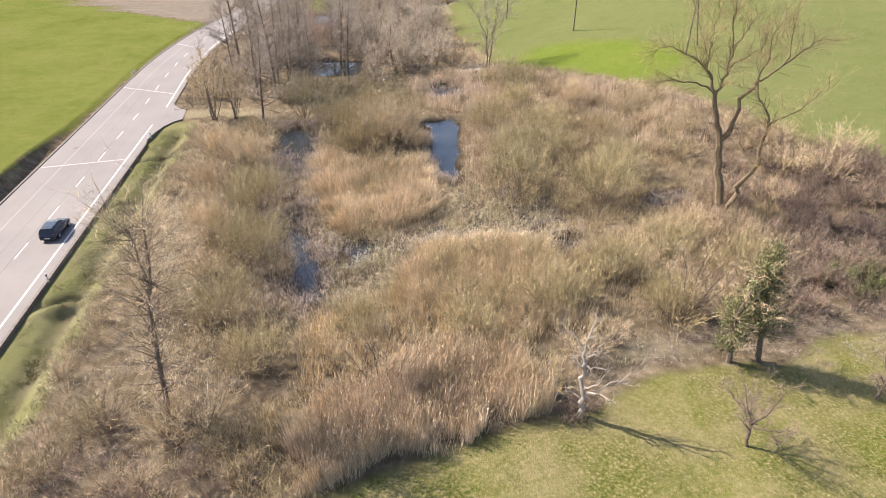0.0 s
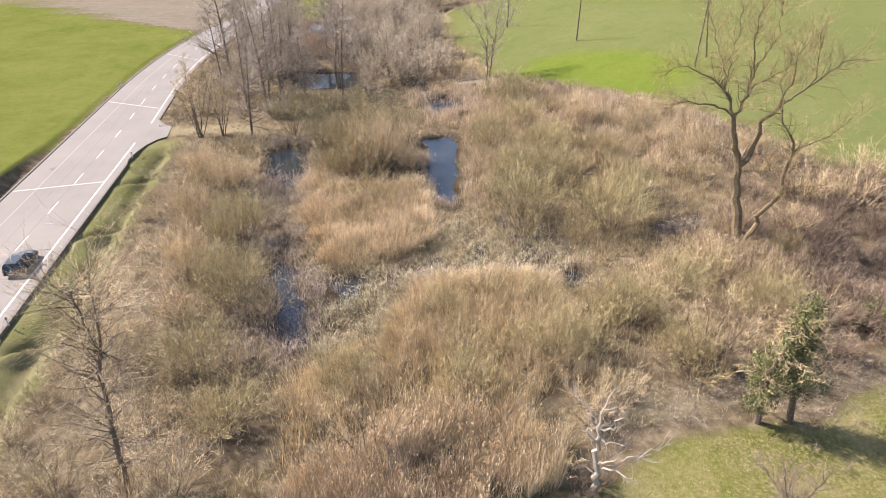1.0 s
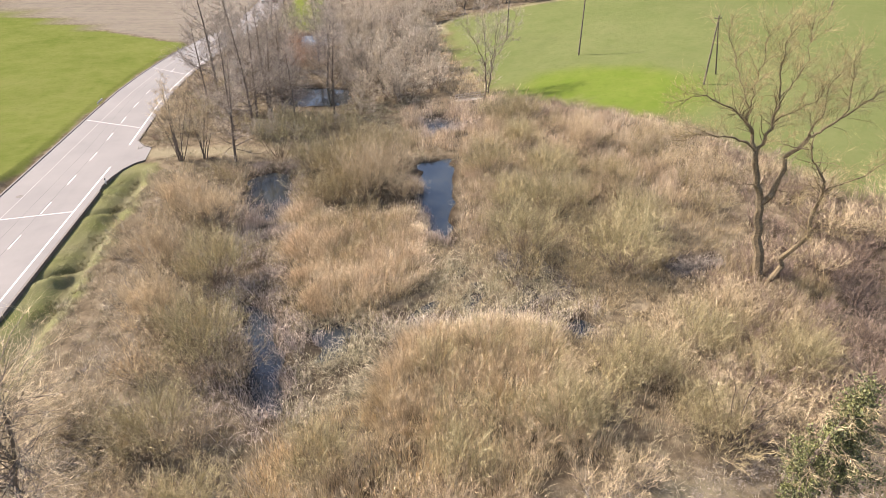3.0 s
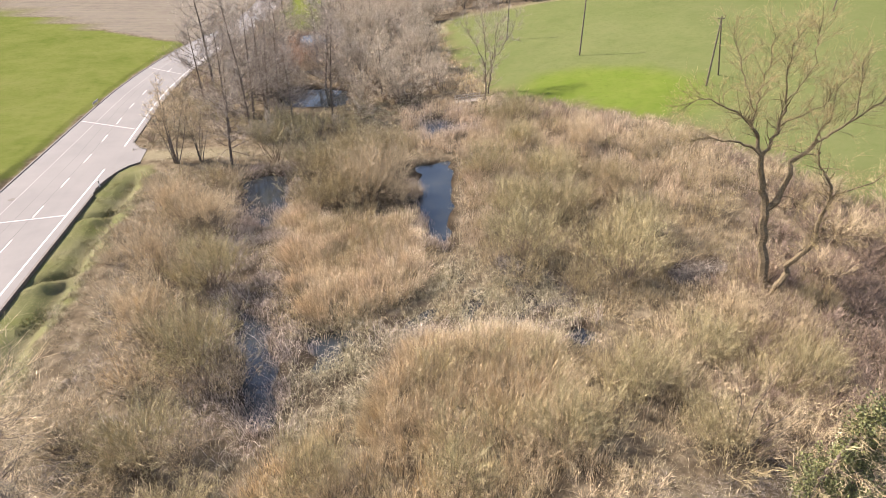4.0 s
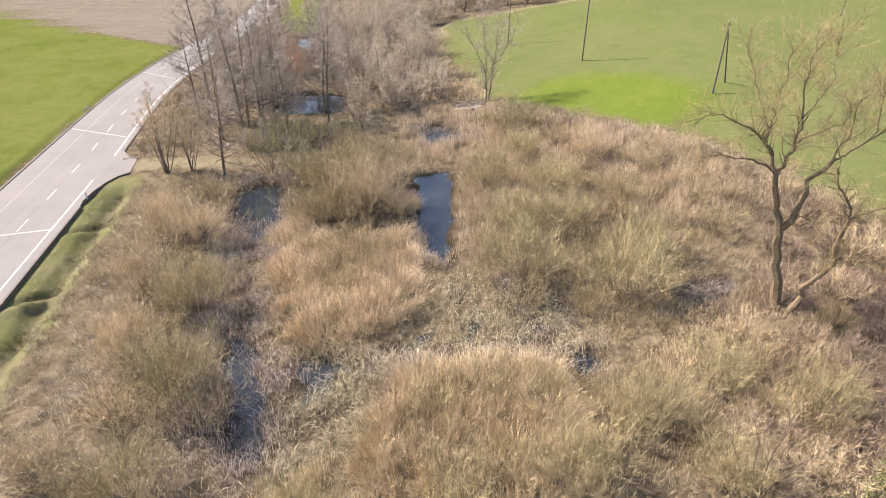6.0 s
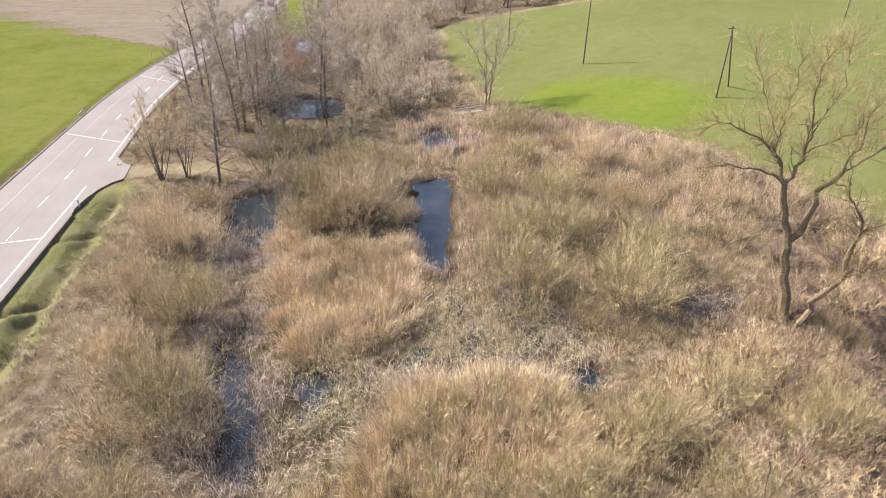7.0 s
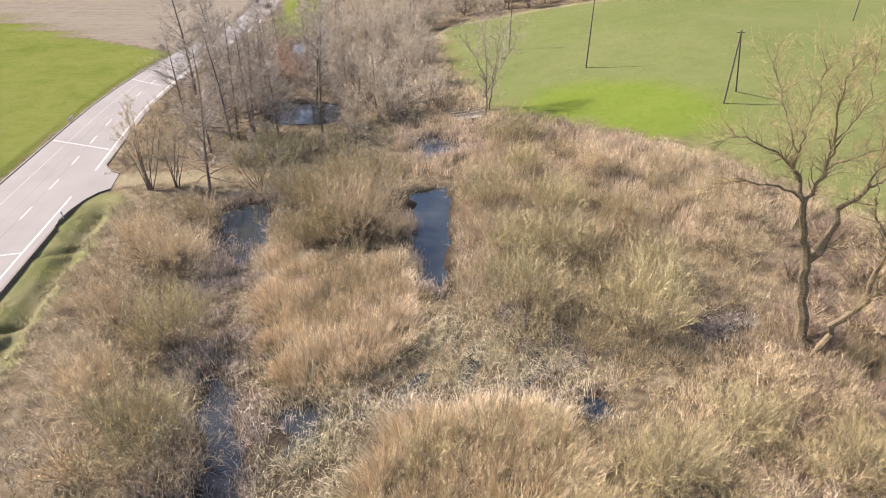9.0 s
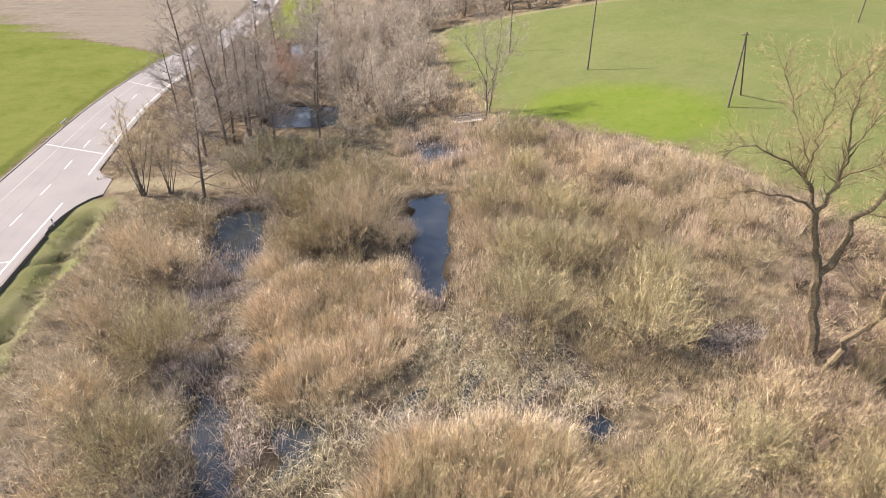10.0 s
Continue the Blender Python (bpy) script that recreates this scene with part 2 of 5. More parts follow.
# ---- the lay of the land ----
POND_MIDDLE = [(13.0, 94), (17.0, 95), (15.8, 86), (14.2, 78), (12.7, 70.2), (11.2, 72.5), (11.1, 80), (11.8, 87)]
POND_WEST = [(-11.0, 92.6), (-8.6, 94.0), (-6.6, 93.0), (-6.0, 86), (-7.6, 78.4), (-10.2, 80), (-11.2, 86)]
CHANNEL = [(-6.8, 61), (-8.4, 61), (-7.6, 56), (-6.3, 49.5), (-5.4, 46.5), (-4.2, 46.8), (-4.6, 51), (-5.8, 57)]
POND_UPPER = [(14.6, 114), (19, 115.5), (20.5, 112), (23.0, 109), (19, 107), (16.2, 105.2)]
POND_NORTH = [(-10.2, 133.5), (-7.4, 138.1), (3.2, 135.3), (2.6, 125.0), (-3.0, 124.4), (-8.4, 125.9)]
POND_FAR = [(-9.0, 193), (-1.5, 192.5), (-1.6, 173), (-8.0, 175)]
PUDDLE_EAST = [(21.0, 54.2), (22.4, 54.4), (23.2, 53.0), (21.6, 52.2)]
PUDDLE_MIDDLE = [(-1.2, 56.8), (1.6, 56.6), (1.8, 55.0), (-1.0, 55.0)]
PONDS = [POND_MIDDLE, POND_WEST, CHANNEL, POND_UPPER, POND_NORTH, POND_FAR, PUDDLE_EAST, PUDDLE_MIDDLE]
SEDGES = [(-3, 50), (-3, 61), (5, 59), (9, 63), (12, 68), (16, 67), (24, 62), (26, 56), (20, 54), (10, 55.5), (3, 52)]
# outlines where the shade below the domed bushes is painted into the ground
SHADE_PATCHES = [[(16.5, 63), (17.5, 67.5), (20.5, 67), (24.5, 61.5), (24, 57.5), (18.5, 55.8)], [(33, 60.5), (36, 63.5), (42, 64), (41, 60), (36, 57)], [(31, 52.5), (34, 55), (38, 53.5), (36, 50.5)]]
LAWN = [(-9, -900), (-9, 5), (-6.5, 23.5), (-4.0, 24.8), (-1.2, 25.5), (3.4, 26.8), (7.6, 27.9), (12.5, 29.3), (16.4, 29.2), (19.6, 31.4), (21.4, 32.4), (26.7, 32.2), (33.2, 31.6), (38.1, 34.0), (46, 34.5), (70, 30), (900, 20), (900, -900)]
FIELD = [(31, 196), (29.0, 158), (30.5, 139), (31.5, 122), (38.5, 113.5), (45, 103.5), (52, 97), (57.5, 80), (62, 67), (70, 58), (100, 40), (700, 40), (700, 180), (150, 192), (90, 198), (66, 201), (46, 201.5), (35, 200)]
ROAD_Y = [-300, 105, 128, 139, 152, 166, 182, 192, 207, 240, 275, 420]
ROAD_LEFT = [-42.6, -42.6, -42.6, -42.4, -41.5, -39.9, -37.2, -34.6, -30.6, -27.6, -27.0, -27.0]
ROAD_RIGHT = [-30.4, -30.7, -31.6, -31.6, -30.8, -29.2, -26.6, -24.8, -22.0, -19.0, -18.2, -18.2]


def smooth(a, b, v):
    t = np.clip((v - a) / (b - a), 0, 1)
    return t * t * (3 - 2 * t)


def inward(poly, x, y):
    """The distance in from the edge of a polygon, negative outside."""
    best, odd = np.full(np.shape(x), 1e9), np.zeros(np.shape(x), bool)
    for (ax, ay), (bx, by) in zip(poly, poly[1:] + poly[:1]):
        dx, dy = bx - ax, by - ay
        t = np.clip(((x - ax) * dx + (y - ay) * dy) / (dx * dx + dy * dy), 0, 1)
        best = np.minimum(best, np.hypot(x - ax - t * dx, y - ay - t * dy))
        odd ^= ((ay > y) != (by > y)) & (x < dx * (y - ay) / (dy if dy else 1e-9) + ax)
    return np.where(odd, best, -best)


def ripple(x, y, size, seed=0.0):
    return (np.sin(x / size + 1.7 * seed + 1.3 * np.sin(y / size * 0.7 + seed)) + np.sin(y / size * 1.1 - 0.6 * x / size + 2.1 * seed)) / 2


def height(x, y):
    x, y = np.asarray(x, float), np.asarray(y, float)
    left, right = np.interp(y, ROAD_Y, ROAD_LEFT), np.interp(y, ROAD_Y, ROAD_RIGHT)
    z = 0.10 * ripple(x, y, 3.1) + 0.05 * ripple(x, y, 1.1, 3.0)
    # the field climbs from the wetland's edge
    start = np.interp(y, [0, 50, 62, 90, 110, 130, 200, 320], [62, 52, 41, 27, 22, 23.5, 24, 24])
    rise = np.maximum(x - start, 0)
    z = z + 0.148 * np.minimum(rise, 60) + 0.06 * np.maximum(rise - 60, 0) - 0.4 * smooth(0, 6, rise) * (1 - smooth(6, 14, rise))
    for pond in PONDS:
        z = z - 1.25 * smooth(-1.4, 0.9, inward(pond, x, y) + 0.55 * ripple(x, y, 0.9, 1.0) - 0.15)
    z = z - smooth(-0.5, 2.0, inward(SEDGES, x, y)) * (0.40 + 0.22 * ripple(x, y, 0.8, 2.0))
    # ditch and verge on the wetland's side of the road, crossed by two banks
    d = x - right
    verge = np.interp(d, [0, 0.3, 0.8, 2.2, 3.2, 3.9, 5.4, 8], [-0.28, -0.32, -0.30, -0.50, -1.05, -1.1, -0.3, 0])
    for mound, size in ((47.6, 1.0), (67.6, 1.0), (82.0, 0.6)):
        crest = np.exp(-((y - mound - 0.55 * d) / 0.75) ** 2)
        verge = verge + size * crest * np.interp(d, [0, 0.8, 2.0, 3.5, 5.5], [0, 0.15, 0.6, 0.95, 0.1])
        verge = verge - size * 1.0 * np.exp(-(((y - mound - 0.55 * d - 1.5) / 0.7) ** 2 + ((d - 2.4) / 1.3) ** 2))
    side = (1 - smooth(93.0, 97.0, y)) * (d > 0)
    z = np.where(d > 0, z * smooth(0.5, 8, d) + verge * side - 0.05 * (1 - side) * (d < 4), z)
    # meadow on the far side, held up by a bank
    e = left - x
    top = np.interp(y, [0, 70, 86, 98, 108, 125, 400], [2.1, 2.0, 1.5, 0.7, 0.4, 0.3, 0.25])
    z = np.where(e > 0, top * smooth(0.45, 2.2, e) + 0.03 * np.maximum(e - 3, 0) * (e < 400) + 0.10 * ripple(x, y, 6.0), z)
    z = np.where((d <= 0.12) & (e <= 0.12), -0.14, z)
    return z


def ground_at(x, y):
    return float(height(x, y))


def from_arrays(name, verts, faces, material, smooth_shade=False):
    """A mesh object from vertex rows and faces that all have the same number of corners."""
    me = bpy.data.meshes.new(name)
    verts, faces = np.asarray(verts, np.float32), np.asarray(faces, np.int32)
    k = faces.shape[1]
    me.vertices.add(len(verts))
    me.vertices.foreach_set("co", verts.ravel())
    me.loops.add(faces.size)
    me.loops.foreach_set("vertex_index", faces.ravel())
    me.polygons.add(len(faces))
    me.polygons.foreach_set("loop_start", np.arange(0, faces.size, k, dtype=np.int32))
    me.polygons.foreach_set("use_smooth", np.full(len(faces), smooth_shade))
    me.update(calc_edges=True)
    me.materials.append(material)
    return new(name, me)


def build_ground():
    xs = np.concatenate([-np.geomspace(2500, 62, 24), np.arange(-60, -46, 1.0), np.arange(-46, -22, 0.3), np.arange(-22, 60, 0.55), np.geomspace(60, 2500, 60)])
    ys = np.concatenate([-np.geomspace(2500, 12, 24), np.arange(-10, 20, 2.0), np.arange(20, 125, 0.55), np.arange(125, 220, 1.2), np.geomspace(221, 3000, 36)])
    X, Y = np.meshgrid(xs, ys)
    Z = height(X, Y)
    i = np.arange(len(xs) * len(ys)).reshape(len(ys), len(xs))
    faces = np.stack([i[:-1, :-1], i[:-1, 1:], i[1:, 1:], i[1:, :-1]], -1).reshape(-1, 4)
    ob = from_arrays("ground", np.stack([X, Y, Z], -1).reshape(-1, 3), faces, GROUND, True)
    left, right = np.interp(Y, ROAD_Y, ROAD_LEFT), np.interp(Y, ROAD_Y, ROAD_RIGHT)
    wob = 0.9 * ripple(X, Y, 1.7, 2.0) + 0.5 * ripple(X, Y, 0.6, 5.0)
    lawn, field = smooth(-0.5, 0.8, inward(LAWN, X, Y) + 0.5 * wob), smooth(-3.0, 4.0, inward(FIELD, X, Y) + 2.0 * wob)
    split = np.interp(X, [-300, -95, -76, -60, -46, -37], [330, 225, 209, 196, 186.5, 181.5])
    foot = np.interp(Y, [0, 84, 98, 125], [1.9, 1.5, 0.6, 0.3])
    west = smooth(foot, foot + 0.8, left - X + 0.3 * wob)
    meadow = west * (1 - smooth(-0.8, 0.8, Y - split + 0.6 * wob))
    soil = west * smooth(0.5, 2.5, Y - split + 0.6 * wob)
    d = X - right
    verge = smooth(0.1, 0.4, d) * (1 - smooth(4.6, 6.6, d + wob)) * (1 - smooth(98, 100, Y))
    far_green = smooth(0, 2, d) * smooth(196, 200, Y + wob) * (1 - smooth(-4, -1, X + wob)) * smooth(1, 4, d)
    grass = np.clip(lawn + field + meadow + verge + far_green, 0, 1)
    mud_and_shade = np.zeros_like(X)
    for pond in PONDS:
        mud_and_shade = np.maximum(mud_and_shade, smooth(-2.0, -0.4, inward(pond, X, Y) + 0.4 * wob))
    sedge = inward([(-9, 48), (-9, 78), (-3, 60), (4, 58), (20, 60), (26, 56), (24, 51), (10, 53), (2, 47)], X, Y)
    mud_and_shade = np.maximum(mud_and_shade, 0.75 * smooth(-1, 1.5, sedge + wob))
    # shade at the feet of the domed bushes, put into the ground colour
    for shade_patch in SHADE_PATCHES:
        mud_and_shade = np.maximum(mud_and_shade, 1.0 * smooth(-0.6, 1.2, inward(shade_patch, X, Y) + 0.6 * wob))
    # the pits' dark tone is mud plus the shade inside them, painted in
    pits = sum(np.exp(-(((Y - q - 0.55 * d - 1.5) / 0.7) ** 2 + ((d - 2.4) / 1.2) ** 2)) for q in (47.6, 67.6, 82.0))
    ditch = pits + np.exp(-((d - 3.6 + 0.15 * wob) / 0.55) ** 2) * (1 - smooth(94, 97, Y))
    mud_and_shade = np.maximum(mud_and_shade, np.clip(0.55 * ditch, 0, 1)) * (1 - lawn)
    litter = 0.55 * smooth(0, 0.7, 1 - np.hypot((X - 23.5 - 0.4 * (Y - 34)) / 5.5, (Y - 34.6) / 2.0) + 0.25 * wob)
    hem = 0.55 * smooth(0.2, 1.0, 1.7 - np.abs(inward(FIELD, X, Y) - 0.6) + 0.4 * wob) * smooth(180, 188, Y)
    path = smooth(-1.2, 0.6, 1.6 - np.abs(Y - np.interp(X, [-29, -22, -12, -2], [103, 103.5, 101.5, 104])) + 0.5 * wob) * smooth(-29.5, -27, X) * (1 - smooth(-18, -8, X)) * 0.7
    bright = smooth(-0.25, 0.35, 1.0 - np.hypot((X - 49.5 + 0.25 * (Y - 114)) / 13.5, (Y - 114) / 16.5) + 0.06 * wob)
    pale = np.clip(field * np.clip(1 - 0.9 * bright, 0, 1) + 0.8 * verge, 0, 1)
    for key, chan in (("cover", (grass, soil, mud_and_shade, grass)), ("tone", (pale, np.clip(lawn + 0.35 * verge, 0, 1), np.clip(np.maximum(path, hem) + litter + 0.42 * verge * (0.7 + 0.5 * wob), 0, 1), field * bright))):
        data = np.ones((X.size, 4), np.float32)
        for k, c in enumerate(chan):
            data[:, k] = c.ravel()
        ob.data.color_attributes.new(key, "FLOAT_COLOR", "POINT").data.foreach_set("color", data.ravel())
    return tagged(ob, "meadow, dry wetland litter, mossy lawn and ploughed soil", "ground", kind="structure")


build_ground()


def build_water():
    ob = from_arrays("water", [(-16, 40, -0.48), (28, 40, -0.48), (28, 118, -0.48), (6, 200, -0.48), (-16, 200, -0.48)], [(0, 1, 2, 3, 4)], WATER)
    tagged(ob, "still dark pond water reflecting blue sky", "water", kind="structure")


build_water()


# ---- the road ----
def strip(name, ys, x0, x1, z, material, thick=0.0):
    """A ribbon along the road between two lines, with a wall down each side when thick."""
    ys = np.asarray(ys, float)
    x0, x1 = np.broadcast_to(x0, ys.shape), np.broadcast_to(x1, ys.shape)
    k = len(ys)
    rows = [np.stack([x0, ys, np.full(k, z)], -1), np.stack([x1, ys, np.full(k, z)], -1)]
    if thick:
        rows = [rows[0] - (0, 0, thick)] + rows + [rows[1] - (0, 0, thick)]
    i = np.arange(k * len(rows)).reshape(len(rows), k)
    faces = np.concatenate([np.stack([i[r, :-1], i[r + 1, :-1], i[r + 1, 1:], i[r, 1:]], -1) for r in range(len(rows) - 1)])
    return from_arrays(name, np.concatenate(rows), faces, material)


def build_road():
    ys = np.concatenate([np.arange(-60, 100, 4.0), np.arange(100, 300, 3.0)])
    L, R = np.interp(ys, ROAD_Y, ROAD_LEFT), np.interp(ys, ROAD_Y, ROAD_RIGHT)
    road = tagged(strip("road", ys, L, R, 0.0, ASPHALT, 0.2), "pale grey asphalt country road with white markings", "road", kind="structure")
    mid = lambda v: np.interp(v, ROAD_Y, [-35.4, -35.5, -36.4, -36.4, -35.8, -34.6, -32.0, -29.8, -26.4, -23.4, -22.6, -22.6])
    right = lambda v: np.interp(v, ROAD_Y, ROAD_RIGHT)
    left = lambda v: np.interp(v, ROAD_Y, ROAD_LEFT)

    def paint(name, y0, y1, offset, line, width, material, step=2.0):
        v = np.linspace(y0, y1, max(2, int((y1 - y0) / step)))
        ob = strip(name, v, line(v) + offset - width / 2, line(v) + offset + width / 2, 0.006, material)
        ob.parent = road
        return ob

    for k in range(-3, 26):
        y0 = 49.6 + 8.65 * k
        paint("centre_dash", y0, y0 + 3.2, 0.0, mid, 0.14, PAINT)
    paint("edge_line", -50, 98.5, -1.05, right, 0.2, PAINT)
    paint("edge_line", 107.5, 290, -0.8, right, 0.2, PAINT)
    paint("seam", -50, 290, -0.16, mid, 0.06, SEAM)
    paint("seam", -50, 290, -1.9, mid, 0.05, SEAM)
    paint("lane_line", -50, 290, 2.9, left, 0.13, FAINT)
    for y0, y1 in ((82.8, 84.2), (121.0, 115.6), (158.0, 151.0)):
        x0, x1 = float(left(y0)) + 0.3, float(right(y1)) - 1.1
        w = 0.13
        ob = from_arrays("cross_joint", [(x0, y0 - w, 0.009), (x1, y1 - w, 0.009), (x1, y1 + w, 0.009), (x0, y0 + w, 0.009)], [(0, 1, 2, 3)], JOINT)
        ob.parent = road
    cover = bmesh.new()
    bmesh.ops.create_cone(cover, cap_ends=True, segments=20, radius1=0.42, radius2=0.40, depth=0.02)
    bmesh.ops.translate(cover, vec=(-40.2, 89.8, 0.008), verts=cover.verts)
    part("manhole_cover", cover, KERB, road)
    # the kerbs stand a hand high over the asphalt and drop to the verge outside
    for name, line, side, y0, y1 in (("kerb_east", right, 1, -60, 91.5), ("kerb_east_far", right, 1, 109, 290), ("kerb_west", left, -1, -60, 290)):
        v = np.arange(y0, y1 + 1.5, 3.0)
        a, b = line(v), line(v) + 0.28 * side
        kerb = strip(name, v, np.minimum(a, b), np.maximum(a, b), 0.09, KERB, 0.85)
        tagged(kerb, "weathered concrete kerb along the road edge", "kerb", kind="structure")
    # the mouth of the side track, rounded, with its own kerb
    pts = [(-30.8, 91.5), (-30.4, 94.6), (-29.7, 97.2), (-28.7, 99.2), (-27.5, 100.3), (-27.9, 105.6), (-29.2, 106.6), (-30.4, 108.4), (-31.2, 110.4), (-32.2, 111)]
    bm = bmesh.new()
    vs = [bm.verts.new((x, y, 0.004)) for x, y in pts + [(-32.2, 91)]]
    bm.faces.new(vs)
    ext = bmesh.ops.extrude_face_region(bm, geom=bm.faces[:])
    bmesh.ops.translate(bm, vec=(0, 0, -0.25), verts=[g for g in ext["geom"] if isinstance(g, bmesh.types.BMVert)])
    bmesh.ops.recalc_face_normals(bm, faces=bm.faces)
    part("side_apron", bm, ASPHALT, road)
    for run in (pts[:5], pts[5:9]):
        c = bpy.data.curves.new("kerb_bend", "CURVE")
        c.dimensions, c.bevel_depth, c.bevel_resolution, c.extrude = "3D", 0.05, 1, 0.28
        sp = c.splines.new("POLY")
        sp.points.add(len(run) - 1)
        for q, (x, y) in zip(sp.points, run):
            q.co = (x + 0.1, y - 0.1, -0.16, 1)
        c.materials.append(KERB)
        tagged(new("kerb_bend", c), "rounded concrete kerb at the side track", "kerb", kind="structure")


def part(name, bm, material, parent, label=""):
    """Links a bmesh as one mesh object under a thing or a part."""
    me = bpy.data.meshes.new(name)
    bm.to_mesh(me)
    bm.free()
    me.materials.append(material)
    ob = new(name, me)
    ob.parent = parent
    return tagged(ob, label) if label else ob


build_road()


# ---- plants: generators ----
class Soup:
    """Gathers tapered tubes and leaves as triangles."""

    def __init__(self):
        self.v, self.f = [], []

    def tube(self, pts, r0, r1, sides=3, join=None):
        """A tapered tube; join: a corner of the wood that it grows from. Returns its first corner."""
        base, k = len(self.v), len(pts)
        axis = (pts[-1] - pts[0]).normalized()
        u = axis.orthogonal().normalized()
        w = axis.cross(u)
        for j, p in enumerate(pts[:-1]):
            r = r0 + (r1 - r0) * j / (k - 1)
            for s in range(sides):
                a = 2 * math.pi * s / sides
                self.v.append(p + u * (r * math.cos(a)) + w * (r * math.sin(a)))
        self.v.append(pts[-1])
        if join is not None:
            self.f.append((base, base + 1, join))
        for j in range(k - 2):
            for s in range(sides):
                a, b = base + j * sides + s, base + j * sides + (s + 1) % sides
                self.f += [(a, b, b + sides), (a, b + sides, a + sides)]
        last, tip = base + (k - 2) * sides, len(self.v) - 1
        self.f += [(last + s, last + (s + 1) % sides, tip) for s in range(sides)]
        return base

    def nearest(self, p):
        """The corner that lies next to p, or None while there is no wood."""
        return min(range(len(self.v)), key=lambda i: (self.v[i] - p).length_squared) if self.v else None

    def sliver(self, p, q, wide, rng):
        """A hair-thin twig from p to q."""
        u = Vector((rng.gauss(0, 1), rng.gauss(0, 1), rng.gauss(0, 1))).cross(q - p)
        u = u.normalized() * (wide / 2)
        b = len(self.v)
        self.v += [p - u, p + u, q]
        self.f.append((b, b + 1, b + 2))

    def strand(self, pts, wide, rng):
        """A thin bent shoot of nearly even breadth."""
        u = Vector((rng.gauss(0, 1), rng.gauss(0, 1), rng.gauss(0, 1))).cross(pts[-1] - pts[0])
        u = u.normalized() * (wide / 2)
        b = len(self.v)
        for k, p in enumerate(pts):
            w = u * (1 - 0.55 * k / (len(pts) - 1))
            self.v += [p - w, p + w]
        for k in range(len(pts) - 1):
            i = b + 2 * k
            self.f += [(i, i + 1, i + 3), (i, i + 3, i + 2)]

    def spray(self, pts, count, long, wide, rng, start=0.15):
        """Twigs that leave a branch on all sides."""
        for _ in range(count):
            q, d = along(pts, rng.uniform(start, 1.0))
            way = (aside(d, rng, rng.uniform(0.3, 1.1)) + Vector((0, 0, 0.12))).normalized()
            self.sliver(q, q + way * (long * rng.uniform(0.5, 1.2)), wide * (rng.uniform(0.6, 1.1) if rng.random() < 0.8 else rng.uniform(1.3, 1.9)), rng)

    def leaf(self, p, size, rng):
        n = Vector((rng.gauss(0, 1), rng.gauss(0, 1), rng.gauss(0.5, 1))).normalized()
        u = n.orthogonal().normalized()
        w = n.cross(u)
        b = len(self.v)
        self.v += [p + u * size, p + w * size * 0.7 + n * size * 0.2, p - u * size * 0.8, p - w * size * 0.7 + n * size * 0.2]
        self.f += [(b, b + 1, b + 2), (b, b + 2, b + 3)]

    def make(self, name, material, parent=None, label=""):
        ob = from_arrays(name, [tuple(q) for q in self.v], self.f, material)
        ob.parent = parent
        return tagged(ob, label) if label else ob


def wander(p, way, length, bits, rng, loose=0.15, lift=0.0):
    """A crooked path from p along way."""
    pts, d = [p.copy()], way.normalized()
    for _ in range(bits):
        d = (d + Vector((rng.gauss(0, loose), rng.gauss(0, loose), rng.gauss(0, loose) + lift))).normalized()
        p = p + d * (length / bits)
        pts.append(p.copy())
    return pts


def along(pts, t):
    k = min(int(t * (len(pts) - 1)), len(pts) - 2)
    return pts[k].lerp(pts[k + 1], t * (len(pts) - 1) - k), (pts[k + 1] - pts[k]).normalized()


def aside(d, rng, spread):
    """A direction that leaves d by about spread radians."""
    u = d.orthogonal().normalized()
    u = Matrix.Rotation(rng.uniform(0, 2 * math.pi), 3, d) @ u
    return (d * math.cos(spread) + u * math.sin(spread)).normalized()


def empty(name, m, label, category, group=""):
    ob = new(name)
    ob.empty_display_size = 0.3
    ob.matrix_basis = m
    return tagged(ob, label, category, group)


def make_shrub(name, seed, tall, wide, material, label, stems=30, shoots=9, twigs=5, thick=0.02, shell=0.15, upright=0.3):
    """A many-stemmed shrub: stems fan out from one root and carry long, rising shoots with short side twigs."""
    rng = random.Random(seed)
    wood, fine = Soup(), Soup()
    root = wood.tube([Vector((0, 0, -0.45)), Vector((0, 0, -0.1))], 0.09, 0.0, 5)
    for _ in range(stems):
        a, r = rng.uniform(0, 2 * math.pi), rng.random() ** 0.55
        out = Vector((math.cos(a), math.sin(a), 0))
        foot = out * (wide * 0.30 * r * rng.random())
        long = tall * rng.uniform(0.62, 1.0) * (1 - 0.12 * r)
        pts = wander(foot - Vector((0, 0, 0.15)), Vector((0, 0, 1)) + out * (wide / tall) * r * 0.85, long, 3, rng, 0.12, 0.02)
        wood.tube(pts, thick * rng.uniform(0.8, 1.5), thick * 0.5, join=root)
        for _ in range(shoots):
            q, d = along(pts, rng.uniform(shell, 1.0) ** 0.75)
            way = aside(d, rng, rng.uniform(0.2, 1.05)) + Vector((0, 0, upright))
            shoot = wander(q, way, rng.uniform(0.16, 0.40) * tall, 2, rng, 0.08, 0.05)
            fine.strand(shoot, thick * rng.uniform(0.8, 1.5), rng)
            fine.spray(shoot, twigs, 0.14 * tall, thick * 1.15, rng)
    ob = empty(name, pose(0, 0, -60), label, "shrub")
    wood.make("stock", BARK, ob)
    fine.make("crown", material, ob)
    return ob


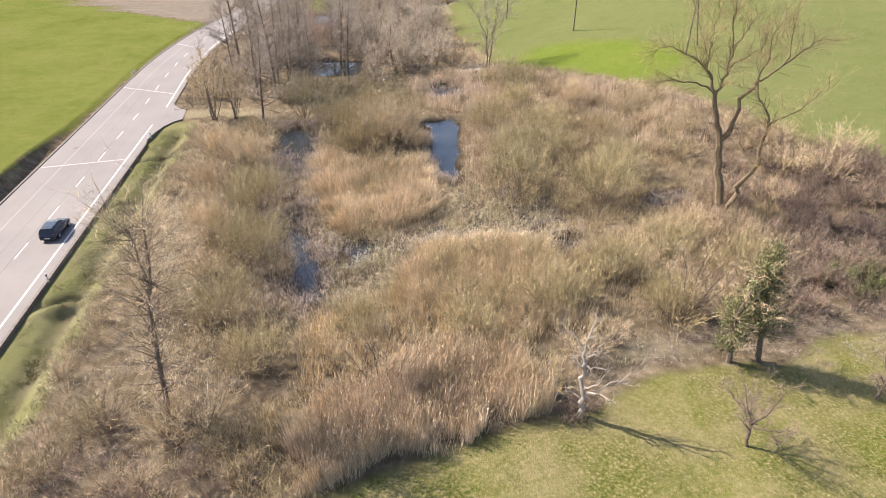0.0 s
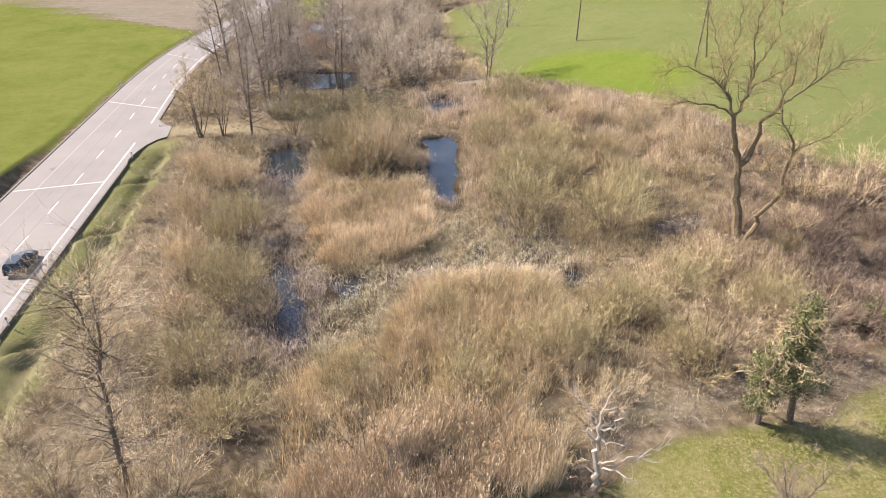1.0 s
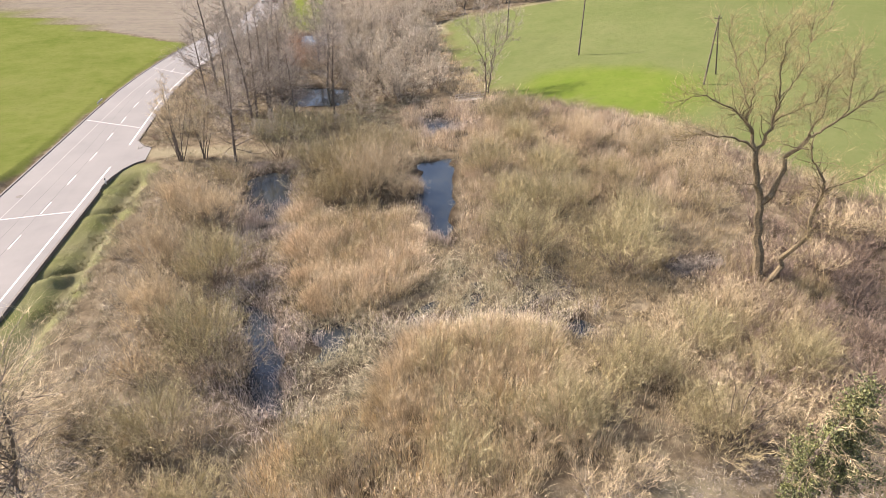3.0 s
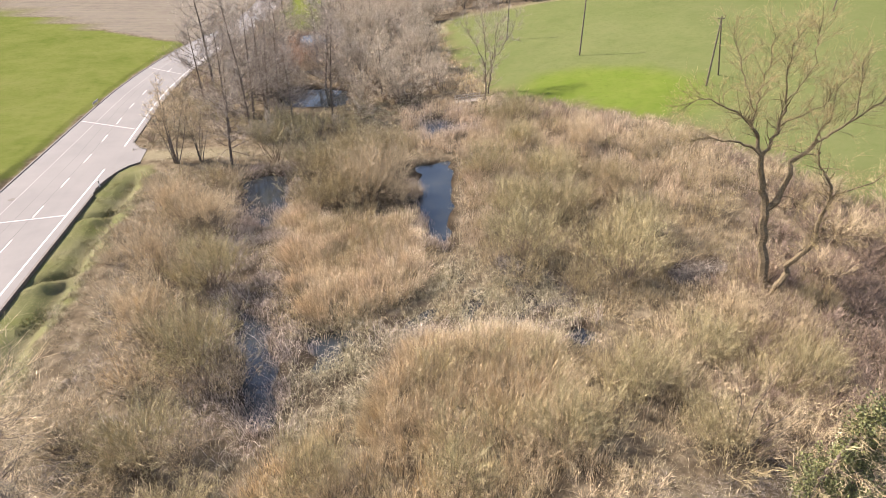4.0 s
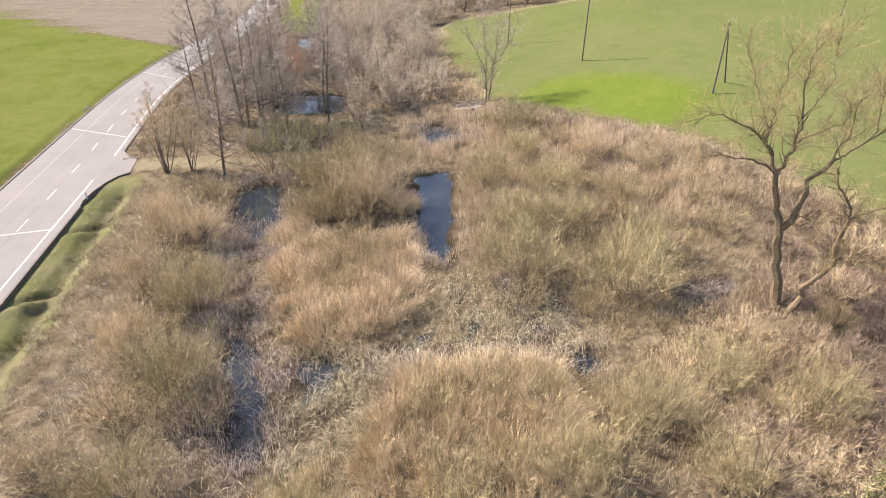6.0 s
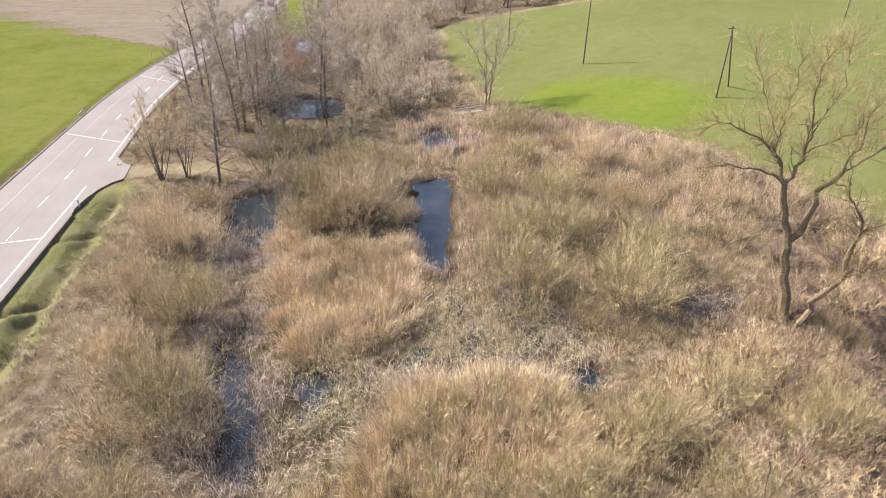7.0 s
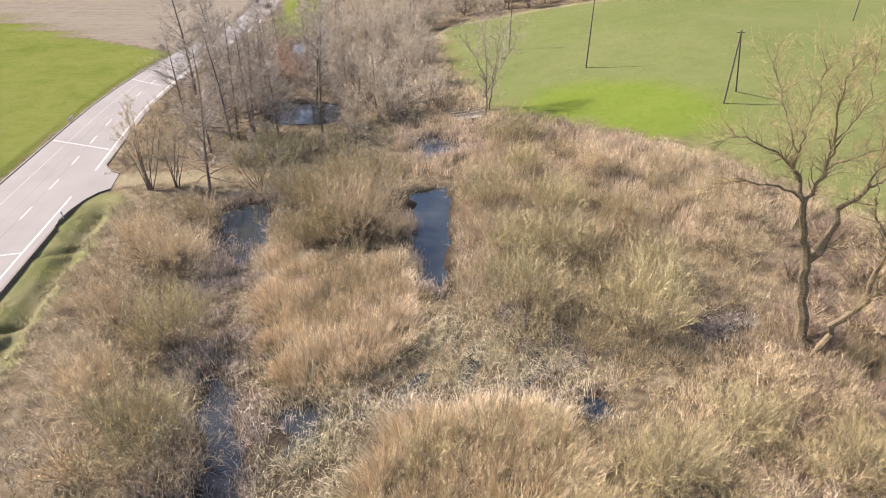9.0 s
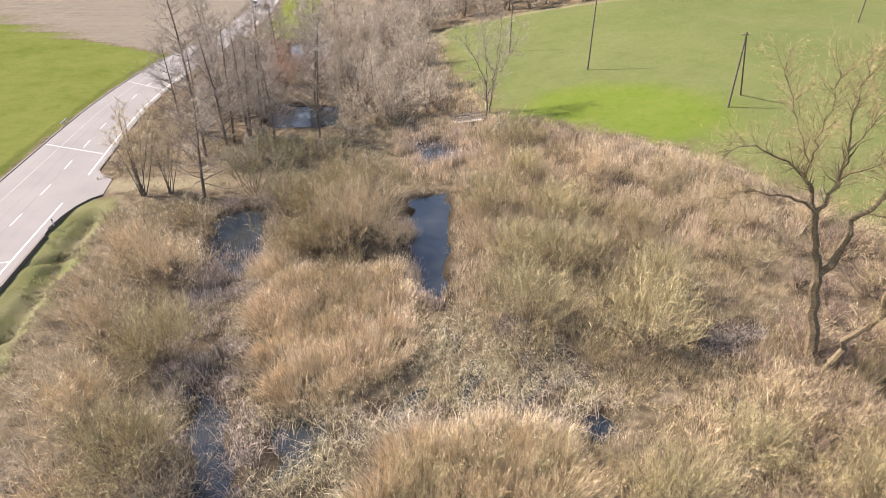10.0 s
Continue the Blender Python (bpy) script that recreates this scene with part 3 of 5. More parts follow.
def make_tree(name, seed, tall, girth, material, bark, label, limbs=46, clear=0.2, reach=0.3, rise=0.55, subs=8, twigs=7, lean=(0.0, 0.0), forks=1, fine_r=0.012, twig_long=0.8, splay=0.27, crook=0.03):
    """A bare tree: trunk and limbs in one mesh, the crown of twigs in another."""
    rng = random.Random(seed)
    wood, fine = Soup(), Soup()
    for f in range(forks):
        tilt = Vector((lean[0], lean[1], 1)) + (Vector((rng.gauss(0, splay), rng.gauss(0, splay), 0)) if forks > 1 else Vector())
        h = tall * (1 if f == 0 else rng.uniform(0.7, 0.97))
        trunk = wander(Vector((rng.gauss(0, 0.2), rng.gauss(0, 0.2), -0.3)) if forks > 1 else Vector((0, 0, -0.3)), tilt, h, 9, rng, crook, 0.02)
        g = girth * (1 if f == 0 else rng.uniform(0.6, 0.9))
        foot = wood.tube(trunk, g, g * 0.12, 6, join=None if f == 0 else 0)
        for k in range(limbs // forks):
            t = clear + (1 - clear) * (k + rng.random()) / (limbs // forks) * 0.98
            q, d = along(trunk, t)
            size = reach * h * (1.12 - t) * rng.uniform(0.55, 1.1) + 0.5
            limb = wander(q, aside(d, rng, rng.uniform(rise, rise + 0.55)), size, 3 if girth > 0.1 else 2, rng, 0.14, 0.09)
            lr = max(g * 0.30 * (1.15 - t), 0.018)
            wood.tube(limb, lr, lr * 0.35, 4 if girth > 0.1 else 3, join=foot + 6 * min(int(t * 9), 8))
            for _ in range(subs):
                q2, d2 = along(limb, rng.uniform(0.25, 1.0))
                sub = wander(q2, aside(d2, rng, rng.uniform(0.3, 0.9)), size * rng.uniform(0.22, 0.5), 1, rng, 0.15, 0.08)
                fine.sliver(sub[0], sub[-1], fine_r * 2.6, rng)
                fine.spray(sub, twigs, twig_long, fine_r * 2.0, rng)
    ob = empty(name, pose(0, 0, -60), label, "tree")
    wood.make("trunk", bark, ob)
    fine.make("crown", material, ob)
    return ob


CLEARINGS = [[(-8.5, 113), (2, 113), (3, 126), (-8.5, 127)], [(-10, 146), (0.5, 146), (-0.5, 196), (-10.5, 196)], [(-20, 194), (-1.5, 194), (-1, 290), (-24, 290)], [(-26, 98.5), (-26, 104), (4, 104.5), (4, 99)]]


def scatter(poly, spacing, seed, keep_off=1.0, clear=True):
    """Points spread through a polygon, clear of the ponds."""
    rng = random.Random(seed)
    xs, ys = [p[0] for p in poly], [p[1] for p in poly]
    pts, y = [], min(ys)
    while y < max(ys):
        x = min(xs)
        while x < max(xs):
            q = (x + rng.uniform(-0.5, 0.5) * spacing, y + rng.uniform(-0.5, 0.5) * spacing)
            if inward(poly, *q) > 0 and not (clear and any(inward(c, *q) > 0 for c in CLEARINGS)) and all(inward(pond, *q) < -keep_off for pond in PONDS):
                pts.append(q)
            x += spacing
        y += spacing * 0.9
    return pts


def stand(thing, x, y, size=1.0, turn=None, rng=random, sink=0.05):
    """A copy of a plant on the ground at (x, y)."""
    turn = rng.uniform(0, 360) if turn is None else turn
    ob = copy_thing(thing, pose(x, y, ground_at(x, y) - sink, rng.gauss(0, 2), rng.gauss(0, 2), turn) @ Matrix.Scale(size, 4))
    ob.scale = (size, size, size * rng.uniform(0.9, 1.1))
    return ob


def blades(name, poly, per_m2, tall, material, label, seed, wide=0.03, droop=0.25, loose=0.35, plume=0.0, shy=0.3, clump=0.5, dome=0.0, avoid=(), tufts=4.0, edge=1.4):
    """A stand of reed or grass: each stem a bent blade, with or without a plume, joined into one mesh."""
    rng = np.random.default_rng(seed)
    px, py = np.array(poly).T
    area = (px.max() - px.min()) * (py.max() - py.min())
    k = int(area * per_m2)
    # stems stand in tufts that lean together
    hub = rng.integers(0, max(int(area * tufts), 1), k)
    many = hub.max() + 1
    gx, gy = rng.normal(0, 0.22, k), rng.normal(0, 0.22, k)
    x, y = rng.uniform(px.min(), px.max(), many)[hub] + gx, rng.uniform(py.min(), py.max(), many)[hub] + gy
    hx, hy, ht = rng.normal(0, loose * 0.45, many)[hub], rng.normal(0, loose * 0.45, many)[hub], rng.uniform(0.78, 1.12, many)[hub]
    depth = inward(poly, x, y) + 0.9 * ripple(x, y, 1.3, seed)
    keep = depth > rng.uniform(0, edge, k)
    keep &= (0.5 + 0.5 * ripple(x, y, 0.8, seed + 4.0)) > clump * rng.random(k)
    for pond in PONDS:
        keep &= inward(pond, x, y) < shy * (0.3 - rng.random(k))
    for other in avoid:
        keep &= inward(other, x, y) < 0.8 * rng.random(k)
    x, y, depth, gx, gy, hx, hy, ht = (v[keep] for v in (x, y, depth, gx, gy, hx, hy, ht))
    k = len(x)
    z = height(x, y) - 0.05
    h = tall * ht * rng.uniform(0.6, 1.1, k) * (0.82 + 0.25 * ripple(x, y, 1.9, seed + 1.0))
    a = rng.uniform(0, 2 * np.pi, k) * 0.9 + 1.2 * ripple(x, y, 1.4, seed + 2.0) + 0.6
    lean = np.abs(rng.normal(0, loose * 0.6, k)) + droop * 0.15
    dx, dy = np.cos(a) * lean + hx + gx * loose * 2.5, np.sin(a) * lean + hy + gy * loose * 2.5
    if dome:
        # stems at the rim are shorter and splay outwards
        rim = 1 - smooth(0, 3.0, depth)
        ox, oy = x - px.mean(), y - py.mean()
        far = np.hypot(ox, oy) + 0.1
        h = h * (1 - 0.3 * dome * rim)
        dx, dy = dx + dome * rim * ox / far * rng.uniform(0.2, 0.9, k), dy + dome * rim * oy / far * rng.uniform(0.2, 0.9, k)
    spin = rng.uniform(0, np.pi, k)
    broad = 0.44 * wide * np.where(rng.random(k) < 0.10, rng.uniform(1.4, 2.1, k), rng.uniform(0.55, 1.1, k))
    wx, wy = np.cos(spin) * broad, np.sin(spin) * broad
    foot, way = np.stack([x, y, z], -1), np.stack([dx, dy, np.ones(k)], -1)
    way /= np.linalg.norm(way, axis=1)[:, None]
    side = np.stack([wx, wy, np.zeros(k)], -1)
    mid = foot + way * (h * 0.6)[:, None]
    tip = foot + way * h[:, None] + np.stack([dx, dy, -np.ones(k) * 0.6], -1) * (droop * h * rng.uniform(0.3, 1.2, k))[:, None]
    tip[:, 2] = np.maximum(tip[:, 2], z + 0.05)
    v = np.stack([foot - side, foot + side, mid - side * 0.8, mid + side * 0.8, tip], 1)
    b = (np.arange(k) * 5)[:, None, None]
    f = (b + np.array([[0, 1, 3], [0, 3, 2], [2, 3, 4]])[None]).reshape(-1, 3)
    v = v.reshape(-1, 3)
    if plume:
        n = rng.random(k) < plume
        t, w = tip[n], way[n]
        m = len(t)
        s = np.stack([np.cos(spin[n]), np.sin(spin[n]), np.zeros(m)], -1) * 0.035
        up = w * 0.16
        pv = np.stack([t - up, t + s, t + up * 0.9, t - s], 1).reshape(-1, 3)
        b = (np.arange(m) * 4 + len(v))[:, None, None]
        f = np.concatenate([f, (b + np.array([[0, 1, 2], [0, 2, 3]])[None]).reshape(-1, 3)])
        v = np.concatenate([v, pv])
    return tagged(from_arrays(name, v, f, material), label, "reeds" if "reed" in name else "grass", kind="stuff")


# ---- reeds, sedge and grass ----
WETLAND = [(-25, 30), (-25, 96), (-12, 99), (10, 101), (14, 118), (30, 118), (37, 112), (44, 103), (52, 95), (57, 80), (61, 66), (70, 55), (60, 36), (38, 35), (27, 33), (20, 32.5), (13, 30), (0, 26.3), (-9, 23.5), (-25, 20)]
ISLAND = [(-6.0, 69), (-5.6, 78), (-4.6, 84), (-2.4, 84), (-0.5, 78.5), (5, 77), (9.6, 77.5), (10.8, 70), (9.6, 64), (6.5, 60.5), (2.9, 57.2), (-3.4, 59.2)]
DARK_BRUSH = [(35, 36), (38, 48), (43, 62), (56, 72), (66, 60), (62, 36)]
FRONT = [(-6.6, 23.9), (-2, 25.6), (3.4, 27.0), (12.8, 29.8), (14.5, 33), (12, 36), (2, 36), (-5, 33)]
blades("island_reed", ISLAND, 190, 3.2, REED, "orange-tan dry reed standing thick on an island", 1, 0.024, 0.24, 0.3, 0.08, clump=0.75, dome=1.0)
blades("island_fringe_reed", [(-7.4, 69), (-6.6, 80), (-5.0, 84), (-3, 84), (-1.5, 77), (9, 76), (11.4, 78), (12.2, 69.5), (11.6, 63), (8, 58.5), (3, 55.6), (-5, 57.6)], 55, 2.2, BRUSH, "splayed dry reed round the island", 25, 0.028, 0.5, 0.55, 0.05, -0.4, 0.6, dome=1.4)
blades("golden_reed", [(1, 44), (4, 52), (9, 55), (15, 55.5), (20, 53), (21.5, 48), (17, 43), (6, 41)], 200, 2.9, REED_GOLD, "golden dry reed bending over the pond edge", 2, 0.021, 0.28, 0.26, 0.05, clump=0.25, dome=1.0)
blades("front_reed", FRONT, 330, 3.5, REED_PINK, "tall rose-brown reed with pale plumes beside the lawn", 3, 0.021, 0.14, 0.2, 0.15, clump=0.35, edge=0.7)
blades("middle_reed", [(-5, 33), (2, 36), (12, 36), (20, 40), (21, 46), (6, 42.5), (0, 47), (-4, 46), (-7, 40)], 70, 2.3, REED_GOLD, "dry tan reed between willow shrubs", 4, 0.025, 0.12, 0.25, 0.06, clump=0.5)
blades("east_reed", [(21, 40), (34, 40), (46, 46), (44, 54), (33, 55), (22, 52)], 26, 1.9, REED_GOLD, "golden reed and tall dry grass", 5, 0.021, 0.2, 0.28, 0.04)
blades("pond_reed", [(17, 80), (18, 95), (26, 112), (37, 111), (50, 96), (55, 84), (53, 73), (42, 72), (30, 79)], 60, 2.4, REED_PINK, "pale brown reed on the bank above the pond", 6, 0.03, 0.2, 0.25, 0.06, clump=0.8)
blades("sedge_grass", SEDGES, 58, 1.8, SEDGE, "pale arching sedge tangled over dark shallow water", 7, 0.042, 0.85, 0.75, 0, 0.1, 0.8, tufts=2.6)
blades("emergent_reed", [(-11.5, 76), (-11, 86), (-6, 84), (-6, 78), (-8, 74)], 60, 2.4, BROKEN, "sparse pale reed standing in the shallow pond", 15, 0.035, 0.2, 0.25, 0.6, -60, 0.8)
blades("channel_reed", [(-9, 62), (-5.5, 62), (-3, 50), (-3.4, 44), (-6.5, 44)], 60, 2.0, BROKEN, "sparse grey reed standing in the channel", 16, 0.035, 0.4, 0.4, 0.3, -60, 0.8)
blades("rim_reed", [(9.2, 70), (9.6, 88), (12.6, 88), (12, 78), (13.4, 69), (11, 68)], 120, 2.4, BROKEN, "brown reed along the pond rim", 17, 0.035, 0.3, 0.3, 0.3, -1.2, 0.7)
blades("upper_pond_reed", [(13, 102), (13, 117), (24, 117), (25.5, 104)], 40, 2.6, BROKEN, "sparse brown reed in the upper pond", 19, 0.05, 0.4, 0.5, 0.2, -60, 0.85)
blades("puddle_reed", [(-2, 53), (-2, 58), (3, 58), (20, 57), (25, 56), (25, 51), (20, 51), (3, 53)], 34, 2.2, BROKEN, "bent reed in a shallow pool", 20, 0.04, 0.6, 0.6, 0.1, -60, 0.85)
blades("broken_reed", [(-12, 48), (-13, 78), (-12, 97), (-4, 97), (-4, 86), (-6, 76), (-4, 62), (-1, 58), (-2, 44), (-6, 42)], 62, 1.6, BROKEN, "grey-mauve broken reed in the wet channel", 8, 0.034, 0.5, 0.6, 0.1, -0.8, 0.8)
blades("bank_grass", WETLAND, 20, 0.9, SEDGE, "dry matted grass between the shrubs", 9, 0.03, 0.6, 0.6, 0, 0.3, 0.7, avoid=[SEDGES, ISLAND, FRONT, DARK_BRUSH] + SHADE_PATCHES, tufts=1.2)
blades("upper_reed", [(11, 98), (12, 120), (22, 124), (32, 120), (30, 104), (20, 96)], 50, 2.0, REED_PINK, "tan reed round the upper pond", 10, 0.035, 0.2, 0.3, 0.1, 0.6, 0.8)
blades("clearing_grass", [(-27, 98), (-27, 107), (-12, 108), (4, 126), (12, 118), (8, 100), (-12, 97)], 12, 0.6, SEDGE, "straw-coloured grass in the clearing by the path", 18, 0.05, 0.5, 0.6, 0, clump=0.8)
blades("far_reed", [(-8, 150), (-9, 176), (0, 173), (2, 150)], 30, 3.0, REED, "orange-brown reed by the far pond", 11, 0.06, 0.1, 0.2, 0)
blades("margin_reed", [(20, 126), (22, 160), (26, 192), (31, 190), (29, 158), (31, 138), (31, 124)], 22, 1.6, REED_GOLD, "straw-coloured grass along the field margin", 12, 0.06, 0.2, 0.35, 0, clump=0.8)
blades("verge_tall_grass", [(-26.6, 20), (-26.6, 96), (-23.0, 96), (-23.0, 20)], 60, 0.75, SEDGE, "straw-coloured grass on the ditch bank", 23, 0.03, 0.5, 0.5, 0, clump=0.6)
blades("verge_grass", [(-30.3, 20), (-30.3, 97), (-27.6, 97), (-27.6, 20)], 120, 0.24, VERGE, "rough olive grass on the road verge", 21, 0.04, 0.4, 0.7, 0, clump=0.5)
blades("fringe_grass", [(9, 56), (9.5, 64), (12, 70), (20, 72), (30, 70), (38, 64), (38, 55), (26, 54.5), (20, 56)], 42, 1.3, BRUSH, "tangled dry grass among the shrubs", 22, 0.03, 0.5, 0.5, 0, 0.2, 0.8, avoid=SHADE_PATCHES)
blades("brush_grass", DARK_BRUSH, 26, 1.2, TWIG_RED, "red-brown dry stems under the brush", 24, 0.034, 0.35, 0.45, 0, 0.2, 0.6)
blades("east_brush", [(15, 60), (17, 92), (30, 94), (46, 80), (48, 62), (36, 55.5), (24, 56)], 34, 1.8, BRUSH, "fine dry stems between the willow bushes", 26, 0.024, 0.22, 0.32, 0.0, 0.2, 0.75, avoid=SHADE_PATCHES)
blades("tree_brush", [(33, 50), (36, 58), (43, 61), (50, 58), (48, 51), (40, 48)], 70, 2.6, BRUSH, "tall dry brush hiding the foot of the old tree", 28, 0.026, 0.2, 0.3, 0.0, 0.2, 0.5)
blades("front_brush", [(-11, 20), (-11, 35), (-3, 33.5), (-1.5, 27), (-6, 22)], 70, 1.3, BRUSH, "dry stems and grass under the shrubs", 29, 0.026, 0.35, 0.45, 0.0, 0.2, 0.5)
blades("bramble_stems", [(-24, 17), (-24, 33), (-17, 32), (-9, 19)], 40, 1.2, ROSE, "rose-brown bramble stems in front of the thicket", 30, 0.024, 0.5, 0.55, 0.0, 0.2, 0.5)
blades("bare_bank_litter", [(16, 31), (16, 38), (38, 39), (44, 36), (36, 33.4), (27, 32.3), (21, 32.6)], 120, 0.45, TANGLE, "short dry litter on the bare bank by the lawn", 31, 0.03, 0.6, 0.9, 0.0, 0.2, 0.6)
blades("channel_sedge", [(-4, 43), (-4, 52), (3, 54.5), (5, 50), (1, 43)], 60, 1.7, SEDGE, "pale sedge between the channel and the reed", 32, 0.038, 0.7, 0.7, 0.0, 0.1, 0.6, tufts=2.6)
blades("roadside_grass", [(-30.2, 104.5), (-31.2, 128), (-30.4, 150), (-26, 168), (-20, 168), (-22, 140), (-22, 107)], 20, 0.9, SEDGE, "dry straw-coloured grass beside the road", 27, 0.05, 0.4, 0.5, 0, clump=0.6)
blades("ditch_grass", [(-28.1, 20), (-28.1, 95), (-26.2, 95), (-26.2, 20)], 150, 0.5, DITCH, "dark green rank grass in the roadside ditch", 14, 0.045, 0.5, 0.5, 0, clump=0.6)
blades("lawn_grass", [(-8, 17), (-4.0, 24.8), (3.4, 27), (12.5, 29.5), (19.6, 31.6), (26.7, 32.3), (38, 34), (50, 33), (50, 12)], 52, 0.2, GRASS, "short mossy lawn with straw-coloured tufts", 13, 0.03, 0.3, 0.8, 0, clump=0.4, tufts=14.0)

for k, shade_patch in enumerate(SHADE_PATCHES):
    blades("fallen_twigs", shade_patch, 75, 0.9, TANGLE, "grey fallen twigs on ground coloured dark as bush shade", 50 + k, 0.045, 0.7, 1.1, 0.0, 0.2, 0.4, tufts=2.5)
blades("thicket_litter", [(-23, 18), (-23, 94), (-12, 96), (-9, 62), (-7, 44), (-7, 30), (-9, 20)], 26, 0.6, TANGLE, "grey-brown fallen twigs under the shrubs", 60, 0.04, 0.6, 1.0, 0.0, 0.2, 0.4, tufts=2.0)

blades("carr_grass", [(0, 104), (0, 124), (14, 130), (20, 126), (13, 118), (12, 100)], 34, 0.9, SEDGE, "matted straw-coloured grass under the willows", 61, 0.05, 0.5, 0.6, 0.0, 0.3, 0.5, tufts=2.0)

blades("low_brush", [(22, 52), (23, 58), (34, 58), (36, 54), (28, 50.5)], 70, 1.0, BRUSH, "low dry stems beside the pool", 62, 0.03, 0.5, 0.6, 0.0, 0.2, 0.5)
blades("bank_edge_grass", [(33, 30.5), (33, 37), (46, 40), (60, 40), (60, 29)], 55, 0.5, TANGLE, "short dry grass and twigs under the dark thicket", 63, 0.032, 0.6, 0.8, 0.0, 0.2, 0.5)

blades("bank_reed", [(13.8, 68), (15.6, 78), (17.6, 89), (23, 92), (22, 80), (18.6, 69.5)], 75, 2.3, REED_PINK, "tan reed along the bank of the pond", 64, 0.024, 0.25, 0.3, 0.1, 0.1, 0.4)

# ---- shrubs ----
rng = random.Random(7)
OLIVE = [make_shrub("willow_shrub", 100 + k, 4.2, 4.6, TWIG_OLIVE, "olive-twigged bare willow shrub in the wetland") for k in range(3)]
GREY = [make_shrub("sallow_shrub", 200 + k, 4.2, 4.8, TWIG_GREY, "grey-brown bare sallow shrub in the wetland") for k in range(3)]
DOME = [make_shrub("willow_bush", 120 + k, 6.4, 6.0, (TWIG_GREEN, TWIG_GREY, TWIG_OLIVE)[k], "broad domed bare willow bush with fine twigs", 64, 12, 6, 0.020, 0.42, 0.35) for k in range(3)]
CARR = [make_tree("carr_willow", 330 + k, 6.6 + 0.5 * k, 0.075, TWIG_CARR, BARK, "round-crowned bushy grey-brown bare willow", 50, 0.08, 0.5, 0.45, 6, 5, forks=5, fine_r=0.018, twig_long=0.95, splay=0.34, crook=0.07) for k in range(3)]
SHOOT = [make_shrub("young_willow", 340, 6.0, 6.0, TWIG_GREEN, "upright bare young willow with olive-green twigs", 26, 9, 6, 0.026, 0.2)]
RED = [make_shrub("dogwood_shrub", 300 + k, 3.0, 4.0, TWIG_RED, "dark red-brown bare shrub in a thicket", 22, 9, 5, 0.022, upright=0.15) for k in range(2)]


def thicket(poly, spacing, kinds, low, high, seed, group):
    r = random.Random(seed)
    for x, y in scatter(poly, spacing, seed):
        tagged(stand(r.choice(kinds), x, y, r.uniform(low, high), None, r), group=group)


thicket([(-21.4, 34), (-21.4, 92), (-13, 96), (-12, 78), (-9.5, 62), (-7, 46), (-8, 32), (-20, 30)], 4.4, GREY + OLIVE[:1], 0.65, 1.05, 21, "shrubs along the ditch")
thicket([(-2, 80), (-4, 98), (10, 99), (10.5, 84), (6, 79)], 4.6, GREY[:1] + OLIVE, 0.9, 1.3, 22, "shrubs behind the island")
thicket([(15, 62), (18, 92), (30, 92), (36, 76), (36, 58), (24, 57)], 6.0, OLIVE + GREY[:1], 0.6, 0.9, 23, "olive shrubs east of the pond")
thicket([(30, 80), (26, 108), (42, 100), (54, 86), (50, 70), (38, 72)], 5.0, GREY + OLIVE[:1], 0.65, 0.95, 24, "shrubs on the bank")
thicket([(-4, 36), (-2, 43), (8, 42), (20, 47), (22, 54), (34, 55), (44, 52), (36, 38), (28, 36), (14, 35)], 4.2, OLIVE + GREY, 0.6, 0.95, 25, "olive shrubs behind the lawn")
thicket([(35, 37), (42, 62), (56, 72), (66, 60), (62, 37)], 3.5, RED, 0.8, 1.2, 26, "dark thicket under the big tree")
thicket([(-5, 29.5), (0, 38), (14, 38), (13, 31.5), (3, 29)], 3.7, GREY + OLIVE, 0.66, 0.95, 39, "willow shrubs among the front reed")
thicket([(-23.5, 18), (-23.5, 34), (-8, 32), (-4, 27), (-10, 20)], 3.0, GREY + OLIVE[:2] + RED, 0.5, 0.95, 27, "shrubs in front of the slender tree")
thicket([(-26, 109), (-24, 140), (-20, 170), (-10, 182), (-1, 172), (2, 140), (8, 118), (-2, 105), (-12, 106)], 4.3, CARR + SHOOT, 0.38, 0.62, 28, "undergrowth beneath the alders")
thicket([(1, 112), (2, 165), (-4, 200), (26, 196), (22, 128), (11, 119)], 5.2, CARR, 0.72, 1.25, 29, "willow carr beyond the ponds")
thicket([(-2, 204), (0, 245), (60, 245), (135, 232), (130, 196), (90, 201), (66, 204), (44, 204.5), (30, 199), (4, 200)], 8.2, CARR, 0.85, 1.4, 30, "wood behind the field")
thicket([(-30, 107), (-30.6, 128), (-29.6, 148), (-25, 165), (-22, 165), (-24, 140), (-25, 107)], 3.4, GREY + RED[:1], 0.35, 0.7, 38, "brush beside the road")
thicket([(31, 105), (33, 113), (40, 111), (46, 103), (42, 100)], 3.2, RED, 0.5, 0.75, 34, "dark brush at the field edge")
thicket([(44, 56), (50, 84), (56, 82), (66, 58)], 4.2, RED + GREY[:1], 0.8, 1.2, 35, "brush on the field edge")
thicket([(-24.3, 24), (-24.3, 94), (-21.8, 94), (-21.8, 24)], 2.7, GREY + OLIVE[:1], 0.4, 0.6, 36, "low shrubs on the ditch bank")
thicket([(27, 35.5), (29, 46), (38, 51), (47, 48), (46, 38), (36, 35.5)], 3.3, RED, 0.75, 1.05, 42, "brown shrubs behind the bare bank")
